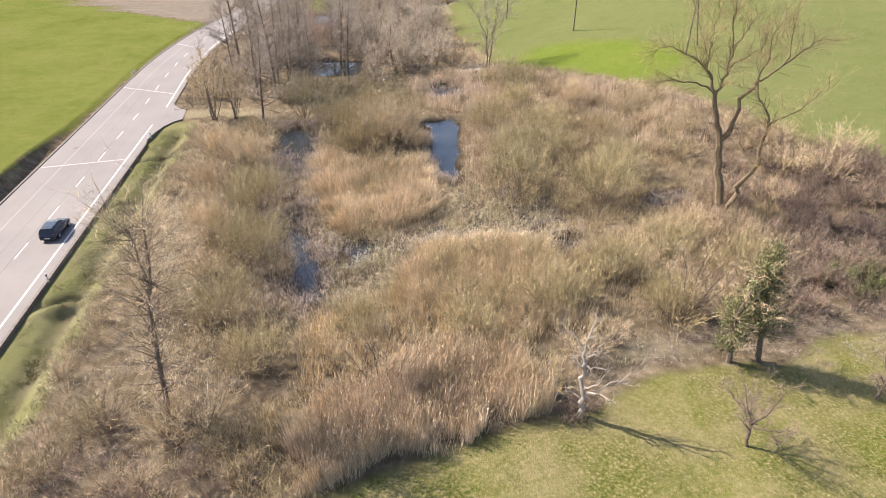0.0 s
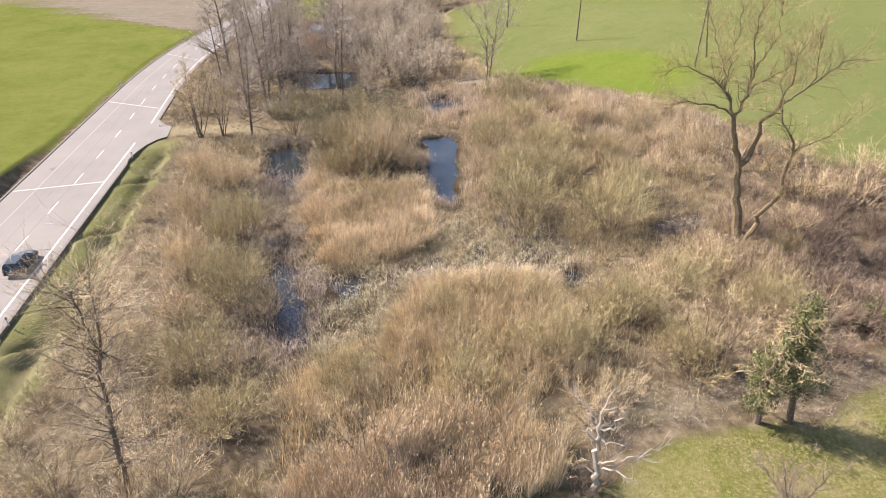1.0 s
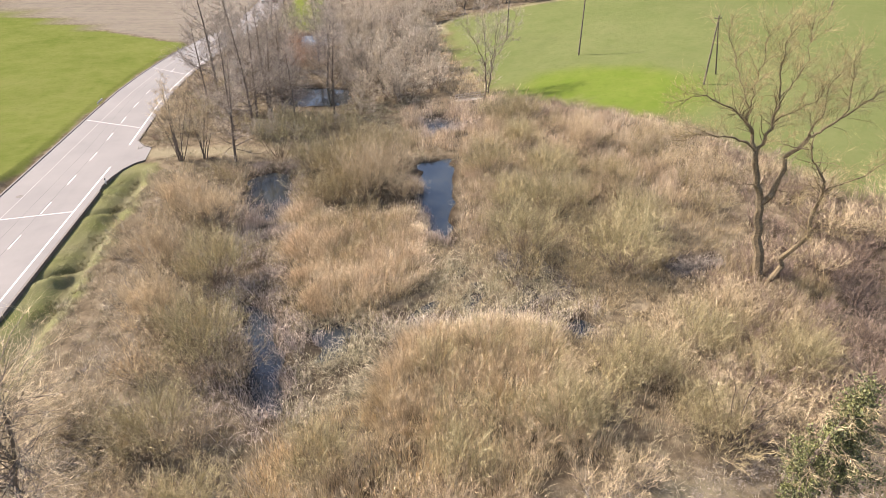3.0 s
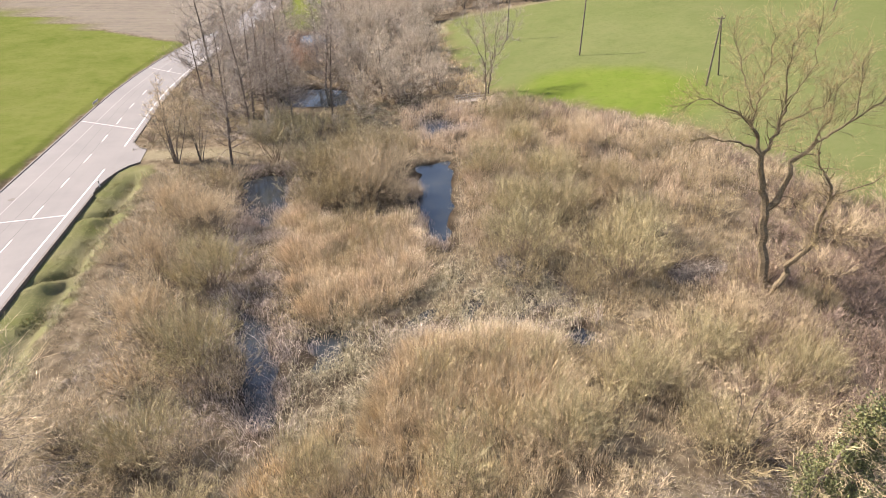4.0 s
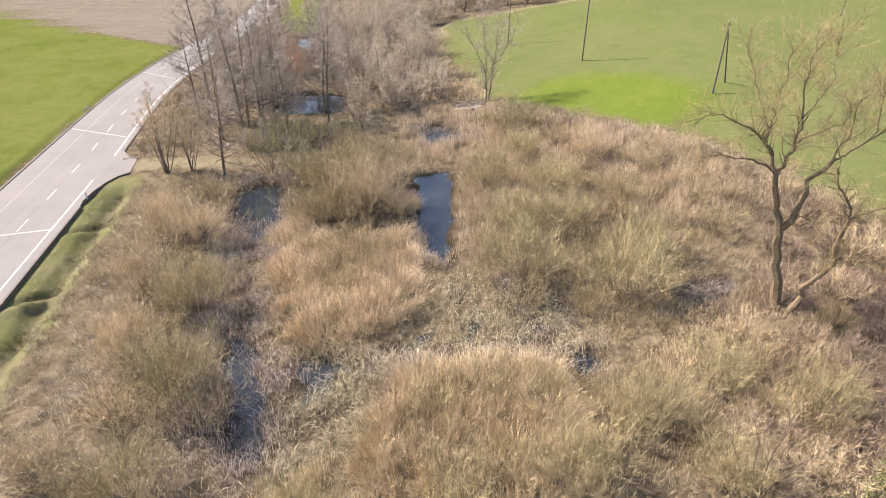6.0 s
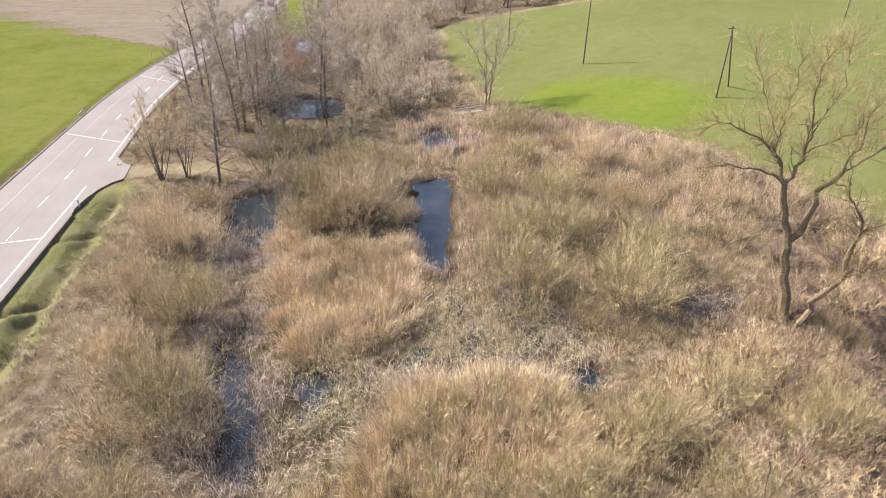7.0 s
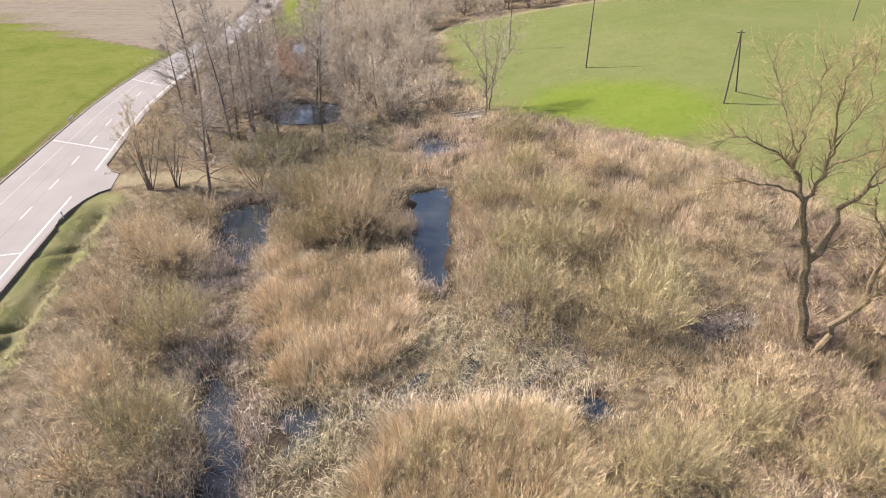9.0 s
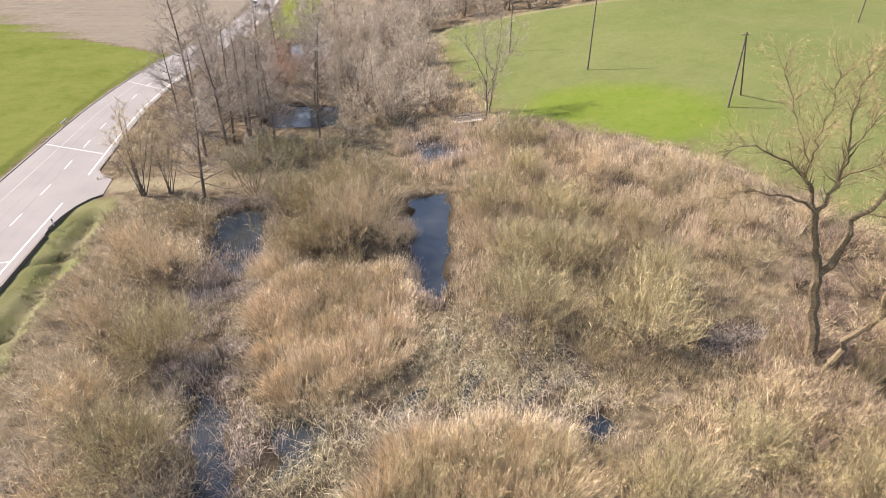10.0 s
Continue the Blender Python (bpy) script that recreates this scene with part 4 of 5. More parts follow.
for x, y, s in ((20.4, 66.0, 1.1), (29.8, 61.6, 1.12), (21.8, 76.0, 0.9), (26.5, 74.0, 1.0), (35.0, 69.0, 0.9), (21.5, 88.0, 0.95), (29.0, 84.5, 0.95), (36.5, 80.0, 0.85), (28.0, 96.0, 0.8), (37.0, 92.0, 0.75)):
    tagged(stand(DOME[0] if y < 80 else rng.choice(DOME), x, y, s, None, rng), group="domed bushes east of the pond")
for x, y, s in ((1.0, 87.5, 1.0), (6.6, 86.5, 1.1), (4.4, 81.8, 1.1), (0.6, 81.5, 0.8), (8.8, 80.6, 0.62), (-2.6, 93.0, 0.9), (4.0, 94.0, 1.0), (9.0, 94.5, 0.85)):
    tagged(stand(rng.choice(DOME), x, y, s, None, rng), group="domed bushes behind the island")
for x, y, s in ((-10.8, 53.0, 0.95), (-16.0, 58.0, 0.85), (-11.6, 65.0, 0.9), (-17.5, 69.0, 0.85), (-14.0, 77.0, 0.95), (-18.5, 82.0, 0.8), (-12.2, 44.0, 0.85), (-18.5, 46.0, 0.75), (-9.0, 38.0, 0.7)):
    tagged(stand(DOME[1] if x < -12.5 else DOME[0], x, y, s, None, rng), group="domed bushes along the ditch")
for x, y, s in ((16.5, 41.5, 0.72), (24.5, 45.5, 0.75), (31.0, 48.5, 0.75), (8.5, 39.0, 0.62), (-1.0, 40.0, 0.65), (27.0, 40.0, 0.62), (37.5, 44.0, 0.65)):
    tagged(stand(DOME[0], x, y, s, None, rng), group="domed bushes behind the lawn")
for x, y in scatter([(2, 43), (6, 50), (14, 54), (20, 51), (24, 46), (36, 52), (42, 50), (34, 40), (22, 38), (6, 39)], 3.1, 41):
    tagged(stand(rng.choice(SHOOT + OLIVE[:1] + GREY[:2]), x, y, rng.uniform(0.42, 0.66), None, rng), group="young willows among the near reed")
for x, y, s in ((2.2, 72.5, 1.05), (4.6, 69.0, 0.95), (1.0, 67.0, 0.85), (3.6, 76.5, 1.0), (5.4, 73.4, 0.9), (-1.2, 74.0, 0.8), (8.2, 75.0, 0.7)):
    tagged(stand(rng.choice(OLIVE), x, y, s, None, rng), group="shrubs among the island reed")

# ---- trees ----
ALDER = [make_tree("alder", 400 + k, 15, 0.19, TWIG_ALDER, DARK_BARK, "slender bare alder with a straight dark trunk", 60, 0.14, 0.35, 1.0, 8, 6, twig_long=0.9, fine_r=0.012, crook=0.02) for k in range(3)]
SALLOW = [make_tree("sallow_tree", 420 + k, 9.5, 0.13, TWIG_CARR, DARK_BARK, "bushy bare grey-brown willow tree", 60, 0.12, 0.46, 0.5, 7, 7, forks=4, twig_long=0.9, fine_r=0.014) for k in range(3)]
alder = stand(ALDER[0], -14.2, 97.7, 1.1, 30, rng)
alder.rotation_euler = (0, radians(5), radians(30))
tagged(alder, group="alders by the road")
for x, y, s in ((-22.8, 136, 1.5), (-22.2, 123.7, 1.0), (-13.3, 118, 1.25), (-9.0, 127.8, 1.2), (-11.5, 120.9, 1.3), (-16.5, 112, 1.1)):
    tagged(stand(rng.choice(ALDER), x, y, s, None, rng), group="alders by the road")
for x, y in scatter([(-22, 138), (-20, 165), (-12, 178), (-2, 172), (4, 140), (2, 112), (-12, 108)], 7.6, 31, clear=False):
    tagged(stand(rng.choice(ALDER), x, y, rng.uniform(0.8, 1.25), None, rng), group="alders by the road")
FAN = make_tree("path_willow", 440, 13.0, 0.085, TWIG_GREY, DARK_BARK, "many-stemmed bare willow with dark spreading stems", 110, 0.3, 0.24, 0.3, 6, 5, forks=12, splay=0.27, twig_long=0.9)
for x, y, s, a in ((-22.2, 99.6, 1.0, 200), (-18.8, 99.6, 0.8, 140)):
    tagged(stand(FAN, x, y, s, a, rng), group="willows by the path")
BUDDING = make_shrub("budding_willow", 450, 8.0, 6.5, TWIG_GREEN, "upright bare willow with greenish budding twigs", 24, 9, 6, 0.028, 0.35)
tagged(stand(BUDDING, -7.7, 98.6, 1.0, 40, rng), group="willows by the path")
for x, y, s in ((-5.4, 108.6, 0.75), (-2.2, 107.6, 0.7), (0.6, 109.4, 0.75), (-8.6, 110.0, 0.7), (-4.0, 111.5, 0.6), (3.4, 108.0, 0.65), (-11.4, 107.6, 0.6)):
    tagged(stand(SHOOT[0], x, y, s, None, rng), group="young willows behind the path")
for x, y, s in ((27.6, 108.4, 0.8), (29.6, 107.6, 0.85), (31.4, 106.6, 0.8), (33.2, 107.4, 0.7), (26.0, 110.4, 0.7), (30.6, 110.0, 0.75)):
    tagged(stand(SHOOT[0], x, y, s, None, rng), group="young willows at the field edge")
RUST = make_shrub("rust_willow", 451, 7.0, 8.0, stalks("rust_twigs", (0.25, 0.13, 0.07), (0.52, 0.29, 0.17), (0.72, 0.45, 0.29)), "rust-orange twigged willow by the far pond", 24, 8, 6, 0.04)
for x, y, s, a in ((-11.6, 170.0, 1.1, 0), (-8.4, 150.0, 0.85, 70), (-6.4, 156.5, 1.0, 160), (-10.2, 159.5, 1.0, 250)):
    tagged(stand(RUST, x, y, s, a, rng), group="willows by the far pond")
for x, y in scatter([(2, 118), (3, 165), (8, 200), (26, 195), (22, 132), (11, 121)], 13.0, 32):
    tagged(stand(rng.choice(SALLOW), x, y, rng.uniform(0.9, 1.3), None, rng), group="willow carr beyond the ponds")
for x, y in scatter([(2, 196), (4, 235), (60, 245), (135, 235), (130, 198), (90, 203), (66, 206), (44, 206), (30, 199)], 10.0, 33):
    tagged(stand(rng.choice(ALDER + SALLOW), x, y, rng.uniform(0.8, 1.3), None, rng), group="wood behind the field")


def limb_tree(name, label, side, plan, bark, material, seed, arms=9, subs=4, twigs=8, arm_long=2.2, fine_r=0.014, spread=0.8, crook=0.11, leave=(0.35, 1.1)):
    """A tree whose trunk and limbs follow a plan: (thick at the foot, thick at the tip, drift in depth, run of (across, up))."""
    rng = random.Random(seed)
    wood, fine = Soup(), Soup()
    across, deep = Vector((side[0], side[1], 0)), Vector((-side[1], side[0], 0))
    for r0, r1, drift, run in plan:
        pts = []
        for k, (u, z, *back) in enumerate(run):
            pts.append(across * u + deep * (back[0] if back else drift * k / (len(run) - 1)) + Vector((0, 0, z)))
        knots = [pts[0]]
        for a, b in zip(pts, pts[1:]):
            jog = (b - a).length * crook
            for f in (0.36, 0.7):
                knots.append(a.lerp(b, f) + Vector((rng.gauss(0, jog), rng.gauss(0, jog), rng.gauss(0, jog))))
            knots.append(b)
        if r1 > 0.09:
            knots.append(knots[-1] + (knots[-1] - knots[-2]).normalized() * (2.5 * r1))
        foot = wood.tube(knots, r0, r1, 7, join=wood.nearest(knots[0]))
        far = sum(((b - a).length for a, b in zip(pts, pts[1:])), 0.0)
        if r0 > 0.31:
            continue
        for _ in range(int(arms * far / 5)):
            t = rng.uniform(0.2, 1.0)
            q, d = along(knots, t)
            arm = wander(q, aside(d, rng, rng.uniform(*leave)) + Vector((0, 0, 0.15)), arm_long * rng.uniform(0.5, 1.2), 4, rng, 0.26, 0.04)
            wood.tube(arm, min(r1 * 0.9, 0.045), 0.008, 3, join=foot + 7 * min(int(t * (len(knots) - 1)), len(knots) - 2))
            for _ in range(subs):
                q2, d2 = along(arm, rng.uniform(0.2, 1.0))
                sub = wander(q2, aside(d2, rng, rng.uniform(0.3, 0.9)), arm_long * rng.uniform(0.25, 0.6), 1, rng)
                fine.tube(sub, fine_r, 0.0)
                fine.spray(sub, twigs, spread, fine_r * 1.4, rng)
    ob = empty(name, pose(0, 0, -60), label, "tree")
    wood.make("trunk", bark, ob)
    fine.make("crown", material, ob)
    return ob


OLD_TRUNK = [
    (0.552, 0.330, 0, [(2.1, -1.5, 0.0), (1.0, 2.7, 0.0), (0.2, 6.0, 0.0), (-0.5, 8.9, 0.0)]),
    (0.348, 0.220, 0, [(-0.4, 8.8, 0.0), (-1.2, 11.2, -0.3), (-1.9, 13.6, -0.6)]),
    (0.324, 0.165, 0, [(-0.3, 8.6, 0.0), (0.4, 9.9, 0.2), (0.6, 11.7, 0.4), (0.8, 13.8, 0.6), (1.8, 15.4, 0.8)]),
    (0.144, 0.022, 0, [(1.8, 15.4, 0.8), (2.5, 15.8, 1.2), (3.6, 17.1, 1.7), (4.7, 18.3, 2.1), (5.7, 19.5, 2.6), (6.8, 19.9, 3.0)]),
]
OLD_LEFT = [
    (0.144, 0.022, 0, [(-2.0, 13.9, -0.6), (-3.1, 14.6, -1.0), (-4.3, 14.9, -1.4), (-5.7, 14.9, -1.7), (-7.3, 14.7, -2.1), (-8.1, 14.1, -2.5)]),
    (0.192, 0.110, 0, [(-2.0, 13.8, -0.6), (-2.7, 15.6, -0.7), (-3.4, 16.4, -0.8), (-4.2, 17.0, -0.9)]),
    (0.096, 0.017, 0, [(-4.2, 17.0, -0.9), (-5.7, 17.7, -1.3), (-7.0, 18.4, -1.8), (-8.0, 18.3, -2.2), (-9.0, 17.7, -2.6)]),
    (0.084, 0.017, 0, [(-3.5, 16.5, -0.9), (-3.2, 17.2, -0.4), (-4.8, 19.6, 0.2), (-5.6, 21.4, 0.7), (-7.0, 23.9, 1.2)]),
    (0.072, 0.017, 0, [(-3.4, 16.8, -0.9), (-3.4, 18.4, -1.2), (-3.3, 20.2, -1.5), (-3.2, 22.4, -1.7), (-3.4, 24.5, -2.0)]),
    (0.048, 0.011, 0, [(-1.1, 10.6, -0.6), (-2.1, 10.8, -1.2), (-3.0, 10.6, -1.8)]),
]
OLD_RIGHT = [
    (0.192, 0.088, 0, [(-1.9, 13.6, -0.6), (-1.5, 14.9, -0.5), (-1.3, 16.5, -0.3), (-1.3, 18.7, -0.2)]),
    (0.084, 0.017, 0, [(-1.3, 18.6, -0.2), (-1.8, 20.7, -0.5), (-1.8, 22.1, -0.7), (-2.0, 23.5, -0.9), (-2.2, 25.4, -1.2)]),
    (0.072, 0.017, 0, [(-1.3, 18.7, -0.2), (-0.7, 19.9, 0.4), (-0.2, 21.2, 0.9), (-0.3, 23.3, 1.5), (-0.4, 25.5, 2.0)]),
    (0.072, 0.017, 0, [(-1.2, 16.6, -0.4), (0.1, 17.9, -1.0), (1.4, 19.1, -1.6), (1.7, 20.3, -2.2)]),
    (0.060, 0.017, 0, [(0.5, 10.1, 0.2), (1.4, 10.4, -0.3), (2.2, 10.2, -0.8)]),
    (0.096, 0.017, 0, [(1.8, 15.4, 0.8), (1.8, 16.4, 0.5), (2.3, 17.9, 0.1), (2.0, 20.2, -0.2), (2.8, 21.8, -0.6)]),
    (0.072, 0.017, 0, [(3.6, 17.2, 1.4), (3.7, 19.9, 1.9), (3.3, 22.6, 2.4)]),
]
LEANING_PLAN = [
    (0.28, 0.13, 0, [(2.4, 1.0, -1.6), (2.7, 4.4, -1.8), (3.8, 6.5, -2.0), (4.1, 8.2, -2.2), (4.0, 10.8, -2.4), (4.1, 12.0, -2.6)]),
    (0.12, 0.06, 0, [(4.1, 11.9, -2.6), (3.7, 13.2, -2.7), (2.7, 14.4, -2.7), (2.2, 15.6, -2.8)]),
    (0.05, 0.015, 0, [(2.2, 15.6, -2.8), (1.9, 16.9, -2.5), (1.3, 18.3, -2.3), (1.2, 20.4, -2.0)]),
    (0.06, 0.02, 0, [(2.2, 15.5, -2.8), (1.4, 15.5, -3.0), (0.7, 15.6, -3.2), (-0.2, 16.0, -3.4)]),
    (0.08, 0.015, 0, [(4.1, 12.0, -2.6), (5.4, 13.3, -2.9), (6.5, 14.2, -3.1), (7.4, 15.6, -3.4), (8.2, 16.9, -3.6)]),
    (0.05, 0.02, 0, [(4.1, 8.0, -2.3), (5.7, 8.8, -2.6), (7.9, 9.8, -3.0)]),
    (0.04, 0.012, 0, [(2.7, 14.4, -2.8), (3.5, 14.8, -3.4), (4.6, 14.8, -4.0)]),
]
DEAD_PLAN = [
    (0.234, 0.101, 0.1, [(0.0, -0.2), (-0.2, 1.4), (-0.2, 2.6), (-0.4, 4.7), (-0.5, 5.8)]),
    (0.081, 0.027, 0.5, [(-0.5, 5.5), (-1.0, 6.7), (-2.0, 7.3)]),
    (0.073, 0.034, -0.4, [(-0.4, 4.6), (-1.0, 5.3), (-1.5, 5.7)]),
    (0.090, 0.020, 0.4, [(-0.5, 5.6), (-0.4, 7.2), (-0.2, 8.2), (0.2, 9.0)]),
    (0.045, 0.020, 0.2, [(-0.4, 7.3), (0.5, 7.7)]),
    (0.073, 0.020, -0.6, [(-0.5, 5.8), (0.4, 6.1), (0.5, 7.2), (0.7, 7.6)]),
    (0.081, 0.027, -0.5, [(-0.4, 5.0), (0.1, 4.8), (0.3, 5.2), (1.3, 5.4)]),
    (0.073, 0.034, -0.5, [(-0.2, 2.6), (0.4, 3.4), (1.0, 4.3)]),
    (0.090, 0.034, -0.8, [(-0.2, 2.2), (0.7, 2.9), (1.9, 3.0)]),
    (0.054, 0.020, 0.6, [(0.5, 2.8), (1.9, 3.8), (2.9, 3.7)]),
    (0.036, 0.014, 0.6, [(1.9, 3.7), (3.3, 5.4)]),
    (0.054, 0.020, 0.3, [(-0.2, 1.7), (-1.0, 2.1), (-1.7, 2.8)]),
]
SLENDER_PLAN = [
    (0.20, 0.10, 0.0, [(0.0, -0.3), (0.4, 3.6), (0.8, 7.3), (1.4, 11.3)]),
    (0.10, 0.03, 0.2, [(1.4, 11.2), (1.8, 13.6), (2.3, 16.6)]),
    (0.09, 0.03, -0.6, [(1.4, 11.1), (1.2, 13.7), (1.2, 15.8)]),
]
APPLE_PLAN = [
    (0.128, 0.072, 0.0, [(0.0, -0.2), (-0.2, 1.0), (-0.3, 2.0)]),
    (0.075, 0.017, 0.8, [(-0.3, 1.9), (-1.2, 2.8), (-2.0, 3.4), (-2.9, 3.5)]),
    (0.075, 0.017, -0.8, [(-0.3, 1.9), (-0.6, 3.0), (-1.0, 4.2), (-1.3, 5.3)]),
    (0.075, 0.017, 1.0, [(-0.3, 1.9), (0.3, 2.8), (0.6, 3.8), (0.9, 5.0)]),
    (0.060, 0.017, -1.2, [(-0.3, 1.8), (0.5, 2.3), (1.3, 3.0), (2.0, 3.9)]),
    (0.053, 0.017, -1.8, [(-0.3, 1.9), (-0.4, 2.7), (-0.2, 3.6), (-0.6, 4.5)]),
    (0.053, 0.017, 1.8, [(-0.3, 1.9), (-0.6, 2.7), (-0.6, 3.6), (-0.2, 4.6)]),
]


def put(tree, x, y):
    tree.matrix_basis = pose(x, y, ground_at(x, y))
    return tree


put(limb_tree("old_tree", "tall old bare tree with spreading limbs and yellow buds", (0.758, -0.652), OLD_TRUNK + OLD_LEFT + OLD_RIGHT, OLD_BARK, TWIG_BUD, 500, 30, 9, 9, 2.5, 0.0075, 0.36, 0.06), 41.1, 57.8)
put(limb_tree("leaning_tree", "leaning bare tree with crooked grey limbs", (0.758, -0.652), LEANING_PLAN, OLD_BARK, TWIG_BUD, 501, 18, 8, 9, 2.2, 0.0075, 0.36, 0.07), 41.1, 57.8)
for x, y, s in ((38.6, 51.4, 0.95), (36.6, 53.6, 0.9), (40.6, 51.6, 0.9), (42.4, 52.6, 0.85), (37.2, 56.4, 0.95), (35.0, 50.6, 0.85), (38.4, 53.4, 0.8), (40.2, 53.8, 0.75), (39.4, 50.0, 0.8), (41.8, 54.6, 0.7), (40.4, 56.8, 0.8), (43.4, 56.2, 0.75), (42.6, 58.0, 0.7), (45.2, 58.4, 0.75)):
    tagged(stand(rng.choice(GREY + OLIVE[:1] + RED), x, y, s, None, rng), group="shrubs round the old tree")
put(limb_tree("dead_tree", "bleached dead tree with broken limbs beside the lawn", (0.889, -0.459), DEAD_PLAN, DEAD_WOOD, DEAD_WOOD, 502, 9, 4, 4, 0.9, 0.008, 0.45, 0.09), 14.8, 28.7)
for x, y, s in ((14.1, 29.3, 0.5), (15.3, 29.3, 0.42), (13.5, 28.7, 0.38), (14.7, 28.2, 0.26)):
    tagged(stand(rng.choice(RED), x, y, 1.3 * s, None, rng), group="brush round the dead tree")
slender = limb_tree("slender_tree", "slender dark bare tree standing in the thicket", (0.913, 0.409), SLENDER_PLAN, DARK_BARK, TWIG_GREY, 503, 46, 7, 6, 3.6, 0.008, 0.7, 0.02, (0.8, 1.45))
put(slender, -14.7, 32.9)
put(limb_tree("apple_tree", "small bare fruit tree on the lawn", (0.695, -0.719), APPLE_PLAN, DARK_BARK, TWIG_RED, 504, 24, 6, 8, 1.3, 0.007, 0.45, 0.05), 25.3, 24.4)
put(limb_tree("fruit_tree", "low bare fruit tree at the edge of the lawn", (0.8, 0.6), APPLE_PLAN[:5], DARK_BARK, TWIG_RED, 505, 24, 6, 8, 1.2, 0.007, 0.45, 0.07), 37.4, 26.9)
YOUNG_PLAN = [
    (0.17, 0.10, 0.0, [(0.0, -0.3), (0.0, 3.0), (-0.3, 6.4)]),
    (0.085, 0.012, -1.5, [(-0.3, 6.3), (-1.6, 9.0), (-3.0, 11.6), (-4.2, 14.6)]),
    (0.085, 0.012, 0.8, [(-0.3, 6.3), (-0.3, 9.6), (-0.8, 12.6), (-0.6, 16.4)]),
    (0.075, 0.012, 1.5, [(0.0, 4.4), (1.3, 7.2), (1.7, 10.4), (2.2, 14.0)]),
]
STRAIGHT_PLAN = [
    (0.15, 0.09, 0.0, [(0.0, -0.3), (0.2, 3.4), (0.7, 7.2)]),
    (0.08, 0.012, 0.8, [(0.7, 7.1), (0.9, 10.0), (1.2, 12.8), (1.3, 15.8)]),
    (0.08, 0.012, -1.2, [(0.6, 6.6), (-0.8, 9.2), (-1.6, 12.0), (-1.8, 14.6)]),
    (0.07, 0.012, 1.5, [(0.7, 7.0), (2.4, 9.0), (3.8, 11.4), (4.6, 14.0)]),
]
for x, y, seed, plan in ((28.6, 122.0, 540, YOUNG_PLAN), (29.9, 125.2, 541, STRAIGHT_PLAN)):
    tagged(put(limb_tree("young_tree", "slender forked bare young tree by the footbridge", (0.98, -0.2), plan, BARK, TWIG_ALDER, seed, 14, 6, 6, 2.6, 0.014, 0.9, 0.04), x, y), group="young trees by the footbridge")
STEM_PLAN = [
    (0.055, 0.014, 0.4, [(0.0, -0.2), (0.2, 2.0), (0.2, 4.2), (0.6, 6.6)]),
    (0.05, 0.014, -0.5, [(0.2, 0.2), (0.9, 2.2), (1.5, 4.0), (2.6, 6.2)]),
    (0.05, 0.014, 0.6, [(-0.1, 0.1), (-0.5, 2.2), (-0.7, 4.4), (-1.4, 6.2)]),
    (0.045, 0.014, -0.3, [(0.4, 0.3), (1.4, 1.9), (2.2, 3.2), (3.0, 5.0)]),
    (0.04, 0.014, 0.9, [(-0.2, 0.2), (-1.1, 1.8), (-1.9, 3.4), (-2.6, 4.8)]),
]
for x, y, seed, turn in ((1.0, 32.7, 550, (0.97, 0.2)), (28.2, 38.6, 551, (0.9, -0.4))):
    tagged(put(limb_tree("stem_willow", "dark-stemmed bare willow rising from the reed", turn, STEM_PLAN, DARK_BARK, TWIG_GREY, seed, 16, 5, 5, 1.5, 0.008, 0.5, 0.02), x, y), group="dark-stemmed willows")


def build_ivy_tree():
    """Two leaning stems with ragged clumps of ivy and a wide spray of bare twigs."""
    rng = random.Random(61)
    wood, fine, ivy = Soup(), Soup(), Soup()
    across = Vector((0.99, -0.14, 0))
    stems = [[(-0.1, -0.2), (-0.3, 2.1), (-0.6, 5.0), (0.1, 8.0), (1.0, 10.9)], [(2.3, -0.2), (1.8, 2.6), (1.5, 5.0), (1.1, 7.4), (1.0, 9.0)]]
    for k, run in enumerate(stems):
        pts = [across * u + Vector((0, 0, z)) for u, z in run]
        foot = wood.tube(pts, 0.26, 0.06, 7, join=wood.nearest(pts[0]))
        for _ in range(46):
            t = rng.uniform(0.22, 1.0)
            q, d = along(pts, t)
            arm = wander(q, aside(d, rng, rng.uniform(0.6, 1.3)), rng.uniform(1.4, 3.4) * (1.25 - 0.6 * t), 3, rng, 0.18, -0.02)
            wood.tube(arm, 0.035, 0.01, 3, join=foot + 7 * min(int(t * 4), 3))
            for _ in range(5):
                q2, d2 = along(arm, rng.uniform(0.2, 1.0))
                sub = wander(q2, aside(d2, rng, 0.6), rng.uniform(0.5, 1.2), 1, rng)
                fine.tube(sub, 0.012, 0.0)
                fine.spray(sub, 6, 0.7, 0.02, rng)
        for _ in range(80 if k == 0 else 54):
            t = rng.uniform(0.2, 1.0)
            q, _ = along(pts, t)
            reach = 0.2 + 1.1 * math.sin(min(1.0, 1.25 * (1.04 - t)) * 2.2)
            c = q + Vector((rng.gauss(0, reach * 0.5), rng.gauss(0, reach * 0.5), rng.gauss(0, 0.25)))
            size = rng.uniform(0.14, 0.32)
            for _ in range(int(420 * size)):
                ivy.leaf(c + Vector((rng.gauss(0, size), rng.gauss(0, size), rng.gauss(0, size * 1.3) - 0.1)), rng.uniform(0.05, 0.11), rng)
    ob = empty("ivy_tree", pose(29.0, 32.6, ground_at(29.0, 32.6)), "twin-stemmed bare tree with ragged clumps of dark ivy", "tree")
    wood.make("trunk", DARK_BARK, ob)
    fine.make("crown", BRUSH, ob)
    ivy.make("ivy", IVY, ob, "dark green ivy leaves in ragged clumps")


build_ivy_tree()


